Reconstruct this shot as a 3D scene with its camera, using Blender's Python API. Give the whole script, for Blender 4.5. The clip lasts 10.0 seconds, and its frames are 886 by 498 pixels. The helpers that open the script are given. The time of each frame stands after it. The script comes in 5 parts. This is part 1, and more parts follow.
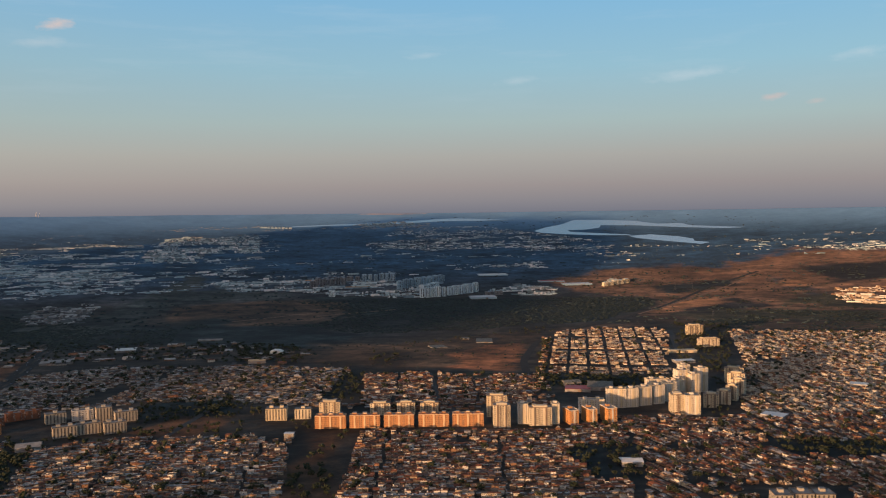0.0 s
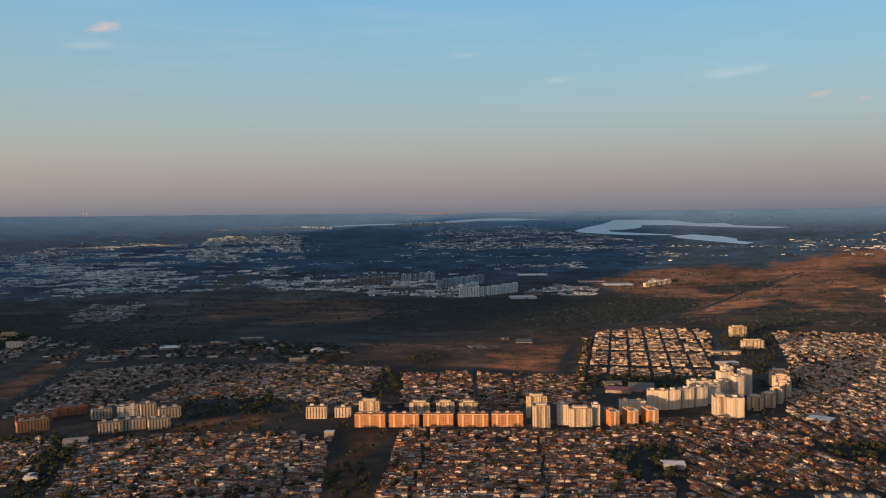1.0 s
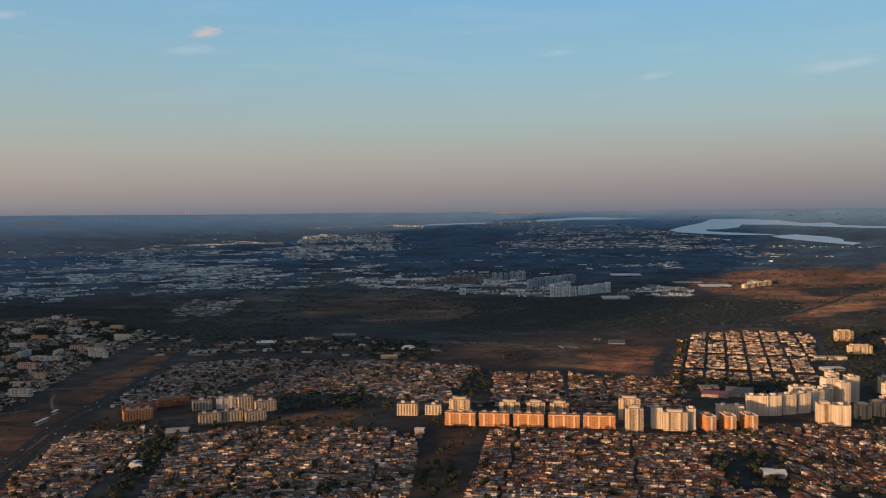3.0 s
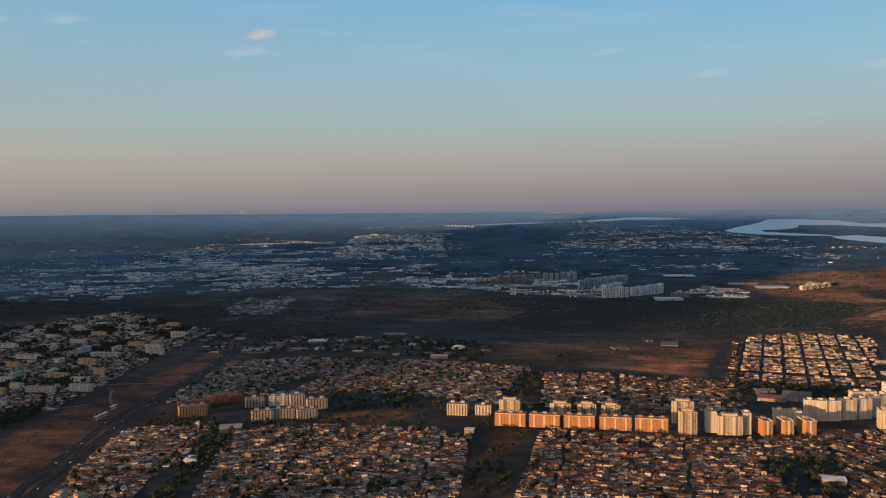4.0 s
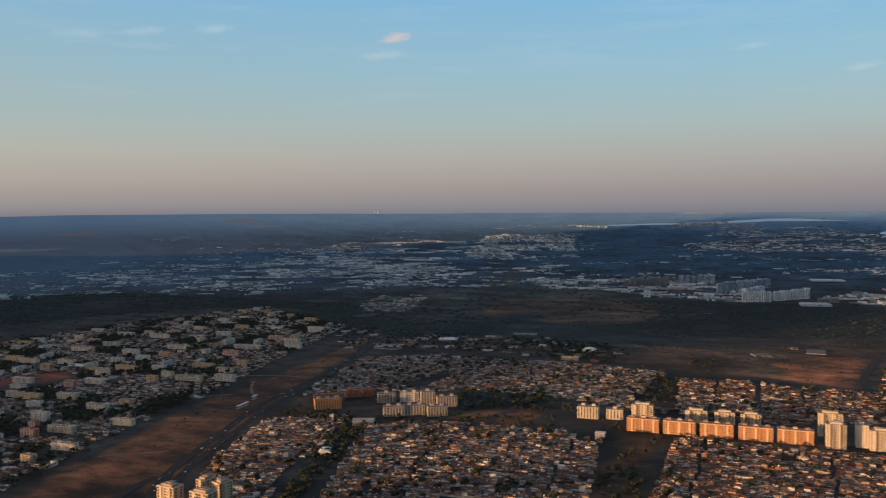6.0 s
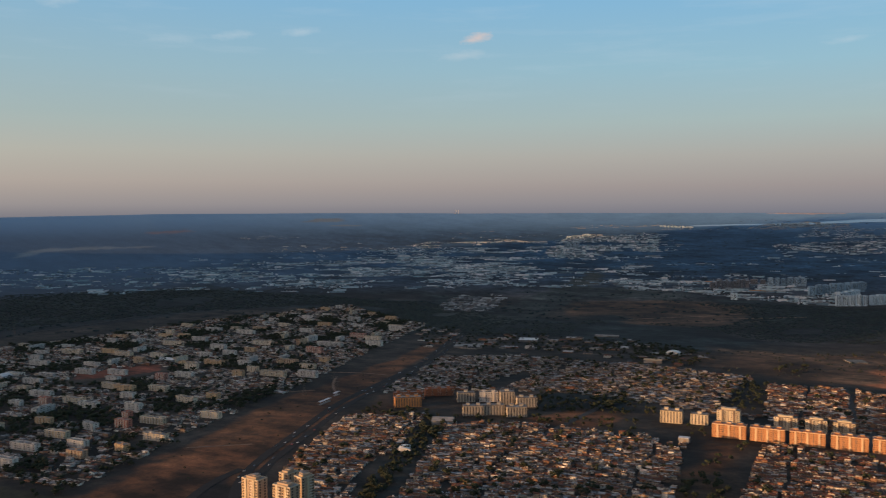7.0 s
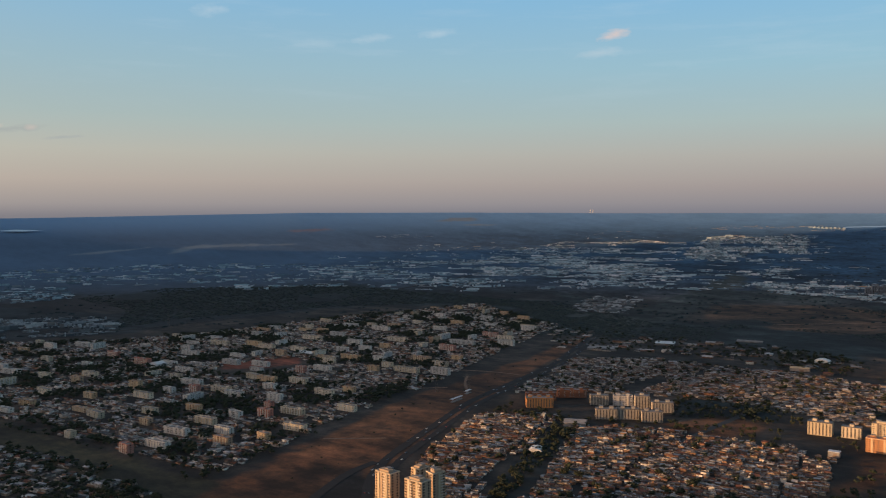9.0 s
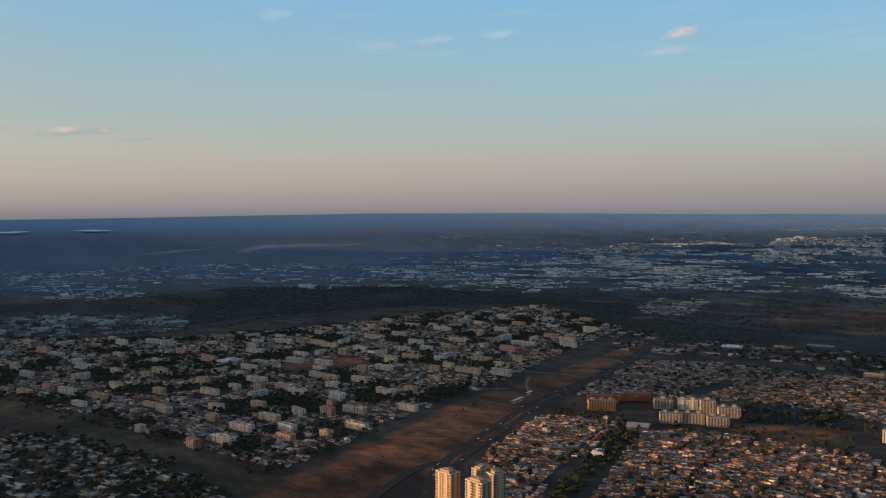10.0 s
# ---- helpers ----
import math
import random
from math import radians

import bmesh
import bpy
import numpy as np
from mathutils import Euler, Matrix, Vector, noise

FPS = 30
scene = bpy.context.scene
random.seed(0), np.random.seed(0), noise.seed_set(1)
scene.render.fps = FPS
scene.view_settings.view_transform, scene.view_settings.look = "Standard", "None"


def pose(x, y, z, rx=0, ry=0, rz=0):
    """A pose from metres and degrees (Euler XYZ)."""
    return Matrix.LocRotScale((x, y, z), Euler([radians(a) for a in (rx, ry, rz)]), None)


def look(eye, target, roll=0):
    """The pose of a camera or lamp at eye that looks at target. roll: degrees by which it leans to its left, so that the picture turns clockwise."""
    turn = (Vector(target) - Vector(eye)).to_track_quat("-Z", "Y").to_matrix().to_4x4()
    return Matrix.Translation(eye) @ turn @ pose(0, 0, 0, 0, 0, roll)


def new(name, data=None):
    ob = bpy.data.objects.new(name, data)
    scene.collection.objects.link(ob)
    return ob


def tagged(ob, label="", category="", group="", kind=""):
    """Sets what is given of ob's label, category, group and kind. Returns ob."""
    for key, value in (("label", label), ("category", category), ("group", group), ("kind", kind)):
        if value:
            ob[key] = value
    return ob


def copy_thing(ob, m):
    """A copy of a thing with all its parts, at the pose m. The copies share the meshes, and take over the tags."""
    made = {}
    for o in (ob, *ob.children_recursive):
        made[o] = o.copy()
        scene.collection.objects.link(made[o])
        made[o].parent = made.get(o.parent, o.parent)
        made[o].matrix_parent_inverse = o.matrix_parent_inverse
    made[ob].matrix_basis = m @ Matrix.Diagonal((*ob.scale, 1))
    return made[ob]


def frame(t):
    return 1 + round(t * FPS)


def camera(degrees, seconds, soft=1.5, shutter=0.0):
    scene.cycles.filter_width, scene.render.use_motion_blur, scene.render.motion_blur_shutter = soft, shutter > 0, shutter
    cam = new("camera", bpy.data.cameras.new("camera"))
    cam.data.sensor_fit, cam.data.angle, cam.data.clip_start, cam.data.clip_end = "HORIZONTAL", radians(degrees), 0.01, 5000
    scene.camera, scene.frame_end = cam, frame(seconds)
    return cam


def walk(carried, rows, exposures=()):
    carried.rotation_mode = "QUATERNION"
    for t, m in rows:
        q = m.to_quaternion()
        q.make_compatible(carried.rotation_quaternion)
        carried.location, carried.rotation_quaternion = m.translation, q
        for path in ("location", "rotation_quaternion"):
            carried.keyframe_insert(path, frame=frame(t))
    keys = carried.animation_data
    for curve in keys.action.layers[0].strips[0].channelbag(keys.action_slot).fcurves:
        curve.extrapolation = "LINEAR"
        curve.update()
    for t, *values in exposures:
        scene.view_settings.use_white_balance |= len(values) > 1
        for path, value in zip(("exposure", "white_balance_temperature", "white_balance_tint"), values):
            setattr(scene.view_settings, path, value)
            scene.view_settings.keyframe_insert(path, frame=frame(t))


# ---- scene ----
# ---- the camera: a slow turn to the left, hovering high over the town ----
EYE = 320.0
cam = camera(55.03, 10.0, soft=1.15, shutter=0.5)
ROWS = [
    (0.0, -0.00, -0.00, 320.00, 0.007, -2.499, -0.718),
    (0.5, -0.15, 0.66, 319.90, 1.325, -2.500, -0.679),
    (1.0, -0.31, 1.32, 319.80, 2.667, -2.484, -0.693),
    (1.5, -0.47, 1.99, 319.69, 3.967, -2.500, -0.702),
    (2.0, -0.64, 2.66, 319.58, 5.479, -2.495, -0.690),
    (2.5, -0.81, 3.35, 319.46, 7.116, -2.493, -0.654),
    (4.0, -1.35, 5.49, 319.09, 12.173, -2.454, -0.599),
    (4.5, -1.55, 6.22, 318.95, 14.016, -2.434, -0.530),
    (5.0, -1.76, 6.95, 318.80, 16.257, -2.409, -0.475),
    (5.5, -2.00, 7.69, 318.62, 18.492, -2.393, -0.440),
    (7.0, -2.78, 9.91, 318.05, 26.403, -2.368, -0.249),
    (7.5, -3.06, 10.65, 317.84, 29.030, -2.366, -0.197),
    (8.0, -3.35, 11.37, 317.61, 31.615, -2.359, -0.089),
    (8.5, -3.66, 12.08, 317.36, 33.573, -2.372, -0.066),
    (9.0, -3.99, 12.78, 317.11, 35.365, -2.368, -0.064),
    (9.5, -4.34, 13.48, 316.84, 37.421, -2.369, 0.011),
    (10.0, -4.69, 14.16, 316.57, 39.511, -2.314, -0.028),
]
walk(cam, [(t, pose(x, y, z, 90 + pitch, 0, yaw) @ pose(0, 0, 0, 0, 0, roll)) for t, x, y, z, yaw, pitch, roll in ROWS],
     exposures=[(0.0, 0.0), (2.5, -0.05), (4.0, -0.06), (5.2, 0.05), (7.2, 0.0), (8.5, 0.07), (10.0, 0.06)])

# ---- light: a very low sun behind the camera and to its left; an unseen ridge added in the west shades half the town ----
SUN_AZ, SUN_EL = 132.0, 4.2  # degrees counter-clockwise from +y; above the horizon
sun_way = Vector((-math.sin(radians(SUN_AZ)) * math.cos(radians(SUN_EL)), math.cos(radians(SUN_AZ)) * math.cos(radians(SUN_EL)), math.sin(radians(SUN_EL))))
sun_data = bpy.data.lights.new("sun", "SUN")
sun_data.energy, sun_data.angle, sun_data.color = 7.2, radians(0.6), (1.0, 0.56, 0.27)
sun = new("sun", sun_data)
sun.matrix_world = look(sun_way * 3000, (0, 0, 0))

world = bpy.data.worlds.new("evening_sky")
scene.world = world
world.use_nodes = True


def node(tree, kind, **values):
    n = tree.nodes.new(kind)
    for key, value in values.items():
        n.inputs[key.replace("_", " ")].default_value = value
    return n


def ramp(tree, stops, source=None):
    r = tree.nodes.new("ShaderNodeValToRGB")
    while len(r.color_ramp.elements) < len(stops):
        r.color_ramp.elements.new(0.5)
    for e, (at, col) in zip(r.color_ramp.elements, stops):
        e.position, e.color = at, (*col, 1)
    if source is not None:
        tree.links.new(source, r.inputs["Fac"])
    return r


def maths(tree, operation, a, b=None, c=None, clamp=False):
    n = tree.nodes.new("ShaderNodeMath")
    n.operation, n.use_clamp = operation, clamp
    for k, v in enumerate((a, b, c)):
        if v is None:
            continue
        if isinstance(v, (int, float)):
            n.inputs[k].default_value = v
        else:
            tree.links.new(v, n.inputs[k])
    return n.outputs[0]


def mixed(tree, fac, a, b, blend="MIX"):
    n = tree.nodes.new("ShaderNodeMix")
    n.data_type, n.blend_type = "RGBA", blend
    for socket, v in ((n.inputs[0], fac), (n.inputs[6], a), (n.inputs[7], b)):
        if isinstance(v, (int, float)):
            socket.default_value = v
        elif isinstance(v, tuple):
            socket.default_value = (*v, 1)
        else:
            tree.links.new(v, socket)
    return n.outputs[2]


def sky_nodes():
    tree = world.node_tree
    tree.nodes.clear()
    out = tree.nodes.new("ShaderNodeOutputWorld")
    back = tree.nodes.new("ShaderNodeBackground")
    sky = tree.nodes.new("ShaderNodeTexSky")
    sky.sky_type, sky.sun_disc = "NISHITA", False
    sky.sun_elevation, sky.sun_rotation = radians(SUN_EL), radians(-SUN_AZ)
    sky.altitude, sky.dust_density = 1100, 2.0
    coord = tree.nodes.new("ShaderNodeTexCoord")
    split = tree.nodes.new("ShaderNodeSeparateXYZ")
    tree.links.new(coord.outputs["Generated"], split.inputs[0])
    height = maths(tree, "ADD", maths(tree, "MULTIPLY", split.outputs["Z"], 2.0), 0.1)
    # belt over the horizon away from the sun: grey-mauve, pink, cream, then blue
    evening = ramp(tree, SKY_AWAY, height)
    toward = ramp(tree, SKY_SIDE, height)
    side = tree.nodes.new("ShaderNodeVectorMath")
    side.operation = "DOT_PRODUCT"
    tree.links.new(coord.outputs["Generated"], side.inputs[0])
    side.inputs[1].default_value = (-math.sin(radians(SUN_AZ)), math.cos(radians(SUN_AZ)), 0)
    fac = maths(tree, "MULTIPLY_ADD", side.outputs["Value"], 0.62, 0.56, clamp=True)
    belt = mixed(tree, fac, evening.outputs[0], toward.outputs[0])
    # thin high wisps
    stretch = tree.nodes.new("ShaderNodeMapping")
    stretch.inputs["Scale"].default_value = (3.0, 3.0, 26.0)
    tree.links.new(coord.outputs["Generated"], stretch.inputs["Vector"])
    wisp = node(tree, "ShaderNodeTexNoise", Scale=2.2, Detail=6.0, Roughness=0.62)
    tree.links.new(stretch.outputs[0], wisp.inputs["Vector"])
    thin = ramp(tree, [(0.52, (0, 0, 0)), (0.78, (1, 1, 1))], wisp.outputs["Fac"])
    high = ramp(tree, [(0.30, (0, 0, 0)), (0.42, (1, 1, 1))], height)
    veil = maths(tree, "MULTIPLY", maths(tree, "MULTIPLY", thin.outputs[0], high.outputs[0]), 0.18)
    colour = mixed(tree, veil, belt, (0.52, 0.62, 0.70))
    # single small clouds: azimuth to the left of +y, elevation, half width, half height (degrees), density, colour
    rough = node(tree, "ShaderNodeTexNoise", Scale=55.0, Detail=5.0, Roughness=0.6)
    squash = tree.nodes.new("ShaderNodeMapping")
    squash.inputs["Scale"].default_value = (1.0, 1.0, 2.6)
    tree.links.new(coord.outputs["Generated"], squash.inputs["Vector"])
    tree.links.new(squash.outputs[0], rough.inputs["Vector"])
    for az, el, half_w, half_h, density, tone in CLOUDS:
        a, e = radians(az), radians(el)
        dots = []
        for axis in ((math.cos(a), math.sin(a), 0), (math.sin(a) * math.sin(e), -math.cos(a) * math.sin(e), math.cos(e)), (-math.sin(a) * math.cos(e), math.cos(a) * math.cos(e), math.sin(e))):
            d = tree.nodes.new("ShaderNodeVectorMath")
            d.operation = "DOT_PRODUCT"
            tree.links.new(coord.outputs["Generated"], d.inputs[0])
            d.inputs[1].default_value = axis
            dots.append(d.outputs["Value"])
        u = maths(tree, "DIVIDE", dots[0], math.sin(radians(half_w)))
        w = maths(tree, "DIVIDE", maths(tree, "MULTIPLY_ADD", dots[0], -0.10, dots[1]), math.sin(radians(half_h)))
        radius = maths(tree, "SQRT", maths(tree, "ADD", maths(tree, "POWER", u, 2.0), maths(tree, "POWER", w, 2.0)))
        ragged = maths(tree, "MULTIPLY_ADD", maths(tree, "SUBTRACT", rough.outputs["Fac"], 0.5), 1.7, maths(tree, "SUBTRACT", 1.0, radius))
        body = maths(tree, "MULTIPLY", maths(tree, "SMOOTH_MIN", maths(tree, "MAXIMUM", ragged, 0.0), 1.0, 0.3), density, clamp=True)
        ahead = maths(tree, "GREATER_THAN", dots[2], 0.0)
        colour = mixed(tree, maths(tree, "MULTIPLY", body, ahead), colour, tone)
    both = mixed(tree, 0.015, colour, sky.outputs[0])
    # the bright evening glow round the sun
    near_sun = tree.nodes.new("ShaderNodeVectorMath")
    near_sun.operation = "DOT_PRODUCT"
    tree.links.new(coord.outputs["Generated"], near_sun.inputs[0])
    near_sun.inputs[1].default_value = sun_way
    aureole = maths(tree, "MULTIPLY", maths(tree, "POWER", maths(tree, "MAXIMUM", near_sun.outputs["Value"], 0.0), 7.0), GLOW)
    both = mixed(tree, aureole, both, (2.6, 1.45, 0.75), "ADD")
    tree.links.new(both, back.inputs["Color"])
    back.inputs["Strength"].default_value = SKY_STRENGTH
    tree.links.new(back.outputs[0], out.inputs["Surface"])


SKY_STRENGTH = 1.0
GLOW = 1.0
# position = 0.1 + 2 sin(elevation)
SKY_AWAY = [(0.0, (0.048, 0.06, 0.08)), (0.098, (0.162, 0.175, 0.23)), (0.121, (0.204, 0.205, 0.25)), (0.161, (0.275, 0.245, 0.27)), (0.228, (0.356, 0.345, 0.345)),
            (0.307, (0.351, 0.45, 0.465)), (0.427, (0.280, 0.49, 0.61)), (0.594, (0.199, 0.45, 0.69)), (0.8, (0.160, 0.29, 0.45)), (1.0, (0.150, 0.235, 0.345))]
SKY_SIDE = [(0.0, (0.048, 0.06, 0.08)), (0.098, (0.205, 0.20, 0.225)), (0.124, (0.325, 0.295, 0.295)), (0.177, (0.455, 0.39, 0.345)), (0.243, (0.465, 0.45, 0.39)),
            (0.323, (0.365, 0.435, 0.425)), (0.437, (0.308, 0.43, 0.485)), (0.594, (0.232, 0.43, 0.60)), (0.8, (0.170, 0.29, 0.43)), (1.0, (0.150, 0.235, 0.345))]
CLOUDS = [
    (24.06, 11.55, 1.15, 0.40, 1.0, (0.66, 0.54, 0.51)),
    (25.08, 10.43, 1.60, 0.38, 0.45, (0.50, 0.58, 0.64)),
    (-21.18, 6.87, 0.91, 0.27, 0.70, (0.62, 0.47, 0.45)),
    (-23.67, 6.48, 0.76, 0.19, 0.40, (0.62, 0.47, 0.45)),
    (-16.34, 8.58, 3.05, 0.42, 0.40, (0.56, 0.64, 0.70)),
    (-5.07, 8.60, 1.52, 0.30, 0.30, (0.56, 0.64, 0.70)),
    (1.05, 10.31, 1.37, 0.27, 0.30, (0.56, 0.64, 0.70)),
    (-26.13, 9.19, 1.71, 0.34, 0.35, (0.56, 0.64, 0.70)),
    (62.6, 5.05, 3.0, 0.24, 0.95, (0.33, 0.355, 0.36)),
    (63.3, 5.22, 1.05, 0.24, 0.70, (0.70, 0.53, 0.45)),
    (61.1, 5.24, 0.45, 0.17, 0.50, (0.60, 0.50, 0.45)),
    (59.4, 4.70, 1.2, 0.13, 0.60, (0.31, 0.34, 0.37)),
    (67.0, 5.12, 0.95, 0.20, 0.70, (0.42, 0.37, 0.35)),
    (35.70, 11.86, 1.37, 0.30, 0.40, (0.56, 0.64, 0.70)),
    (50.52, 12.91, 1.37, 0.46, 0.40, (0.56, 0.64, 0.70)),
    (43.99, 11.07, 2.28, 0.38, 0.20, (0.56, 0.64, 0.70)),
    (40.06, 11.49, 1.52, 0.34, 0.35, (0.56, 0.64, 0.70)),
]
sky_nodes()


# ---- materials ----
def material(name, rough=0.85, metal=0.0):
    m = bpy.data.materials.new(name)
    m.use_nodes = True
    b = m.node_tree.nodes["Principled BSDF"]
    b.inputs["Roughness"].default_value, b.inputs["Metallic"].default_value = rough, metal
    b.inputs["Specular IOR Level"].default_value = 0.3
    return m, m.node_tree, b


def coords(tree, scale=(1, 1, 1)):
    g = tree.nodes.new("ShaderNodeNewGeometry")
    mp = tree.nodes.new("ShaderNodeMapping")
    mp.inputs["Scale"].default_value = scale
    tree.links.new(g.outputs["Position"], mp.inputs["Vector"])
    return mp.outputs[0]


def noisy(tree, scale, detail=4.0, rough=0.6, stretch=(1, 1, 1)):
    n = node(tree, "ShaderNodeTexNoise", Scale=scale, Detail=detail, Roughness=rough)
    tree.links.new(coords(tree, stretch), n.inputs["Vector"])
    return n.outputs["Fac"]


def bumped(tree, b, source, strength, distance):
    n = node(tree, "ShaderNodeBump", Strength=strength, Distance=distance)
    tree.links.new(source, n.inputs["Height"])
    tree.links.new(n.outputs[0], b.inputs["Normal"])


def varied(name, tones, rough=0.85, by="island", stain=0.35, grain=0.6, stains=0.12, metal=0.0, gaps=0.0):
    """Paint, plaster or tile whose tone changes from piece to piece, with stains and grain."""
    m, tree, b = material(name, rough, metal)
    if by == "island":
        source = tree.nodes.new("ShaderNodeNewGeometry").outputs["Random Per Island"]
    else:
        source = tree.nodes.new("ShaderNodeObjectInfo").outputs["Random"]
    r = ramp(tree, [(k / len(tones), t) for k, t in enumerate(tones)], source)
    r.color_ramp.interpolation = "CONSTANT"
    coarse, fine = noisy(tree, stains), noisy(tree, grain, 5.0)
    worn = ramp(tree, [(0.3, (1 - stain,) * 3), (0.65, (1.0, 1.0, 1.0))], coarse)
    c = mixed(tree, 1.0, r.outputs[0], worn.outputs[0], "MULTIPLY")
    specks = ramp(tree, [(0.3, (1 - stain * 0.6,) * 3), (0.7, (1.08, 1.06, 1.04))], fine)
    c = mixed(tree, 1.0, c, specks.outputs[0], "MULTIPLY")
    if gaps:  # doors, gates and weathered patches, one or two metres wide
        c = mixed(tree, 1.0, c, ramp(tree, [(0.40, (1 - gaps,) * 3), (0.46, (1.0, 1.0, 1.0))], noisy(tree, 0.42, 2.0, 0.5)).outputs[0], "MULTIPLY")
    tree.links.new(c, b.inputs["Base Color"])
    bumped(tree, b, fine, 0.3, 0.1)
    return m


def ground_material():
    m, tree, b = material("dry_ground", 0.95)
    cover = tree.nodes.new("ShaderNodeVertexColor")
    cover.layer_name = "cover"
    big, mid, fine = noisy(tree, 0.006, 5.0, 0.6), noisy(tree, 0.035, 5.0, 0.65), noisy(tree, 0.25, 4.0, 0.7)
    c = mixed(tree, cover.outputs["Alpha"], cover.outputs["Color"], ramp(tree, [(0.3, (0.55, 0.56, 0.58)), (0.7, (1.35, 1.30, 1.25))], big).outputs[0], "MULTIPLY")
    c = mixed(tree, cover.outputs["Alpha"], c, ramp(tree, [(0.34, (0.48, 0.52, 0.54)), (0.66, (1.45, 1.38, 1.32))], mid).outputs[0], "MULTIPLY")
    c = mixed(tree, cover.outputs["Alpha"], c, ramp(tree, [(0.3, (0.75, 0.75, 0.75)), (0.7, (1.2, 1.2, 1.2))], fine).outputs[0], "MULTIPLY")
    # scrub, worn tracks and burnt streaks
    streak = noisy(tree, 0.014, 7.0, 0.68, (0.45, 1.0, 1.0))
    c = mixed(tree, cover.outputs["Alpha"], c, ramp(tree, [(0.38, (0.30, 0.34, 0.36)), (0.50, (0.95, 0.95, 0.95)), (0.64, (1.6, 1.5, 1.45))], streak).outputs[0], "MULTIPLY")
    tree.links.new(c, b.inputs["Base Color"])
    bumped(tree, b, mid, 0.4, 1.2)
    return m


def leafy(name, tones):
    m, tree, b = material(name, 0.9)
    r = ramp(tree, [(k / max(1, len(tones) - 1), t) for k, t in enumerate(tones)], tree.nodes.new("ShaderNodeNewGeometry").outputs["Random Per Island"])
    fine = noisy(tree, 0.9, 4.0, 0.7)
    c = mixed(tree, 1.0, r.outputs[0], ramp(tree, [(0.3, (0.45, 0.5, 0.45)), (0.7, (1.4, 1.35, 1.2))], fine).outputs[0], "MULTIPLY")
    tree.links.new(c, b.inputs["Base Color"])
    bumped(tree, b, fine, 0.8, 0.6)
    return m


def road_material(name, tone):
    m, tree, b = material(name, 0.95)
    c = mixed(tree, 1.0, tone, ramp(tree, [(0.3, (0.7, 0.7, 0.7)), (0.7, (1.25, 1.22, 1.2))], noisy(tree, 0.08, 5.0)).outputs[0], "MULTIPLY")
    tree.links.new(c, b.inputs["Base Color"])
    return m


def water_material():
    m, tree, b = material("lake_water", 0.12)
    b.inputs["Base Color"].default_value = (0.62, 0.68, 0.66, 1)
    b.inputs["Metallic"].default_value = 0.75
    bumped(tree, b, noisy(tree, 0.05, 3.0), 0.06, 1.0)
    return m


def glass_material():
    m, tree, b = material("window_glass", 0.25)
    b.inputs["Base Color"].default_value = (0.036, 0.035, 0.036, 1)
    b.inputs["Specular IOR Level"].default_value = 0.5
    return m


GROUND = ground_material()
HOUSE_WALL = varied("house_plaster", [(0.52, 0.44, 0.35), (0.22, 0.15, 0.11), (0.68, 0.63, 0.55), (0.26, 0.14, 0.08), (0.40, 0.29, 0.19), (0.13, 0.105, 0.09), (0.78, 0.73, 0.65), (0.30, 0.17, 0.10), (0.17, 0.12, 0.09), (0.62, 0.50, 0.36), (0.36, 0.19, 0.11)], gaps=0.65)
# wall and roof copies for the right quarter, brightened with sunlight painted in
LIT_WALL = varied("sunlit_house_plaster", [(0.581, 0.512, 0.413), (0.651, 0.588, 0.491), (0.440, 0.353, 0.257), (0.704, 0.622, 0.499), (0.317, 0.185, 0.109), (0.528, 0.454, 0.359), (0.211, 0.151, 0.109), (0.616, 0.529, 0.406)], gaps=0.65)
LIT_ROOF = varied("sunlit_house_roof", [(0.235, 0.096, 0.049), (0.353, 0.288, 0.232), (0.176, 0.068, 0.036), (0.470, 0.408, 0.345), (0.134, 0.080, 0.060), (0.286, 0.136, 0.075), (0.101, 0.080, 0.068), (0.403, 0.336, 0.270)], stain=0.4)
MIXED_ROOF = varied("mixed_house_roof", [(0.17, 0.068, 0.042), (0.15, 0.135, 0.13), (0.10, 0.095, 0.095), (0.20, 0.082, 0.05), (0.30, 0.30, 0.30), (0.075, 0.066, 0.062), (0.14, 0.066, 0.045), (0.40, 0.39, 0.38), (0.12, 0.11, 0.11), (0.16, 0.10, 0.08)], stain=0.45)
PALE_WALL = varied("pale_house_plaster", [(0.484, 0.431, 0.371), (0.205, 0.185, 0.170), (0.726, 0.650, 0.567), (0.363, 0.190, 0.119), (0.411, 0.302, 0.216), (0.133, 0.123, 0.119), (0.800, 0.800, 0.736), (0.314, 0.258, 0.206), (0.605, 0.526, 0.443), (0.170, 0.129, 0.103)], gaps=0.6)
# the pale plaster again, darkened: shade painted into the west quarter's walls
SHADED_WALL = varied("shaded_house_plaster", [(0.339, 0.284, 0.230), (0.143, 0.122, 0.105), (0.508, 0.429, 0.352), (0.254, 0.125, 0.074), (0.288, 0.199, 0.134), (0.093, 0.081, 0.074), (0.560, 0.528, 0.456), (0.220, 0.170, 0.128), (0.423, 0.347, 0.275), (0.119, 0.085, 0.064)], gaps=0.6)
PALE_ROOF = varied("grey_sheet_roof", [(0.138, 0.133, 0.130), (0.096, 0.092, 0.092), (0.213, 0.202, 0.195), (0.180, 0.074, 0.045), (0.319, 0.305, 0.296), (0.069, 0.067, 0.070), (0.489, 0.462, 0.444), (0.106, 0.059, 0.041)], stain=0.45)
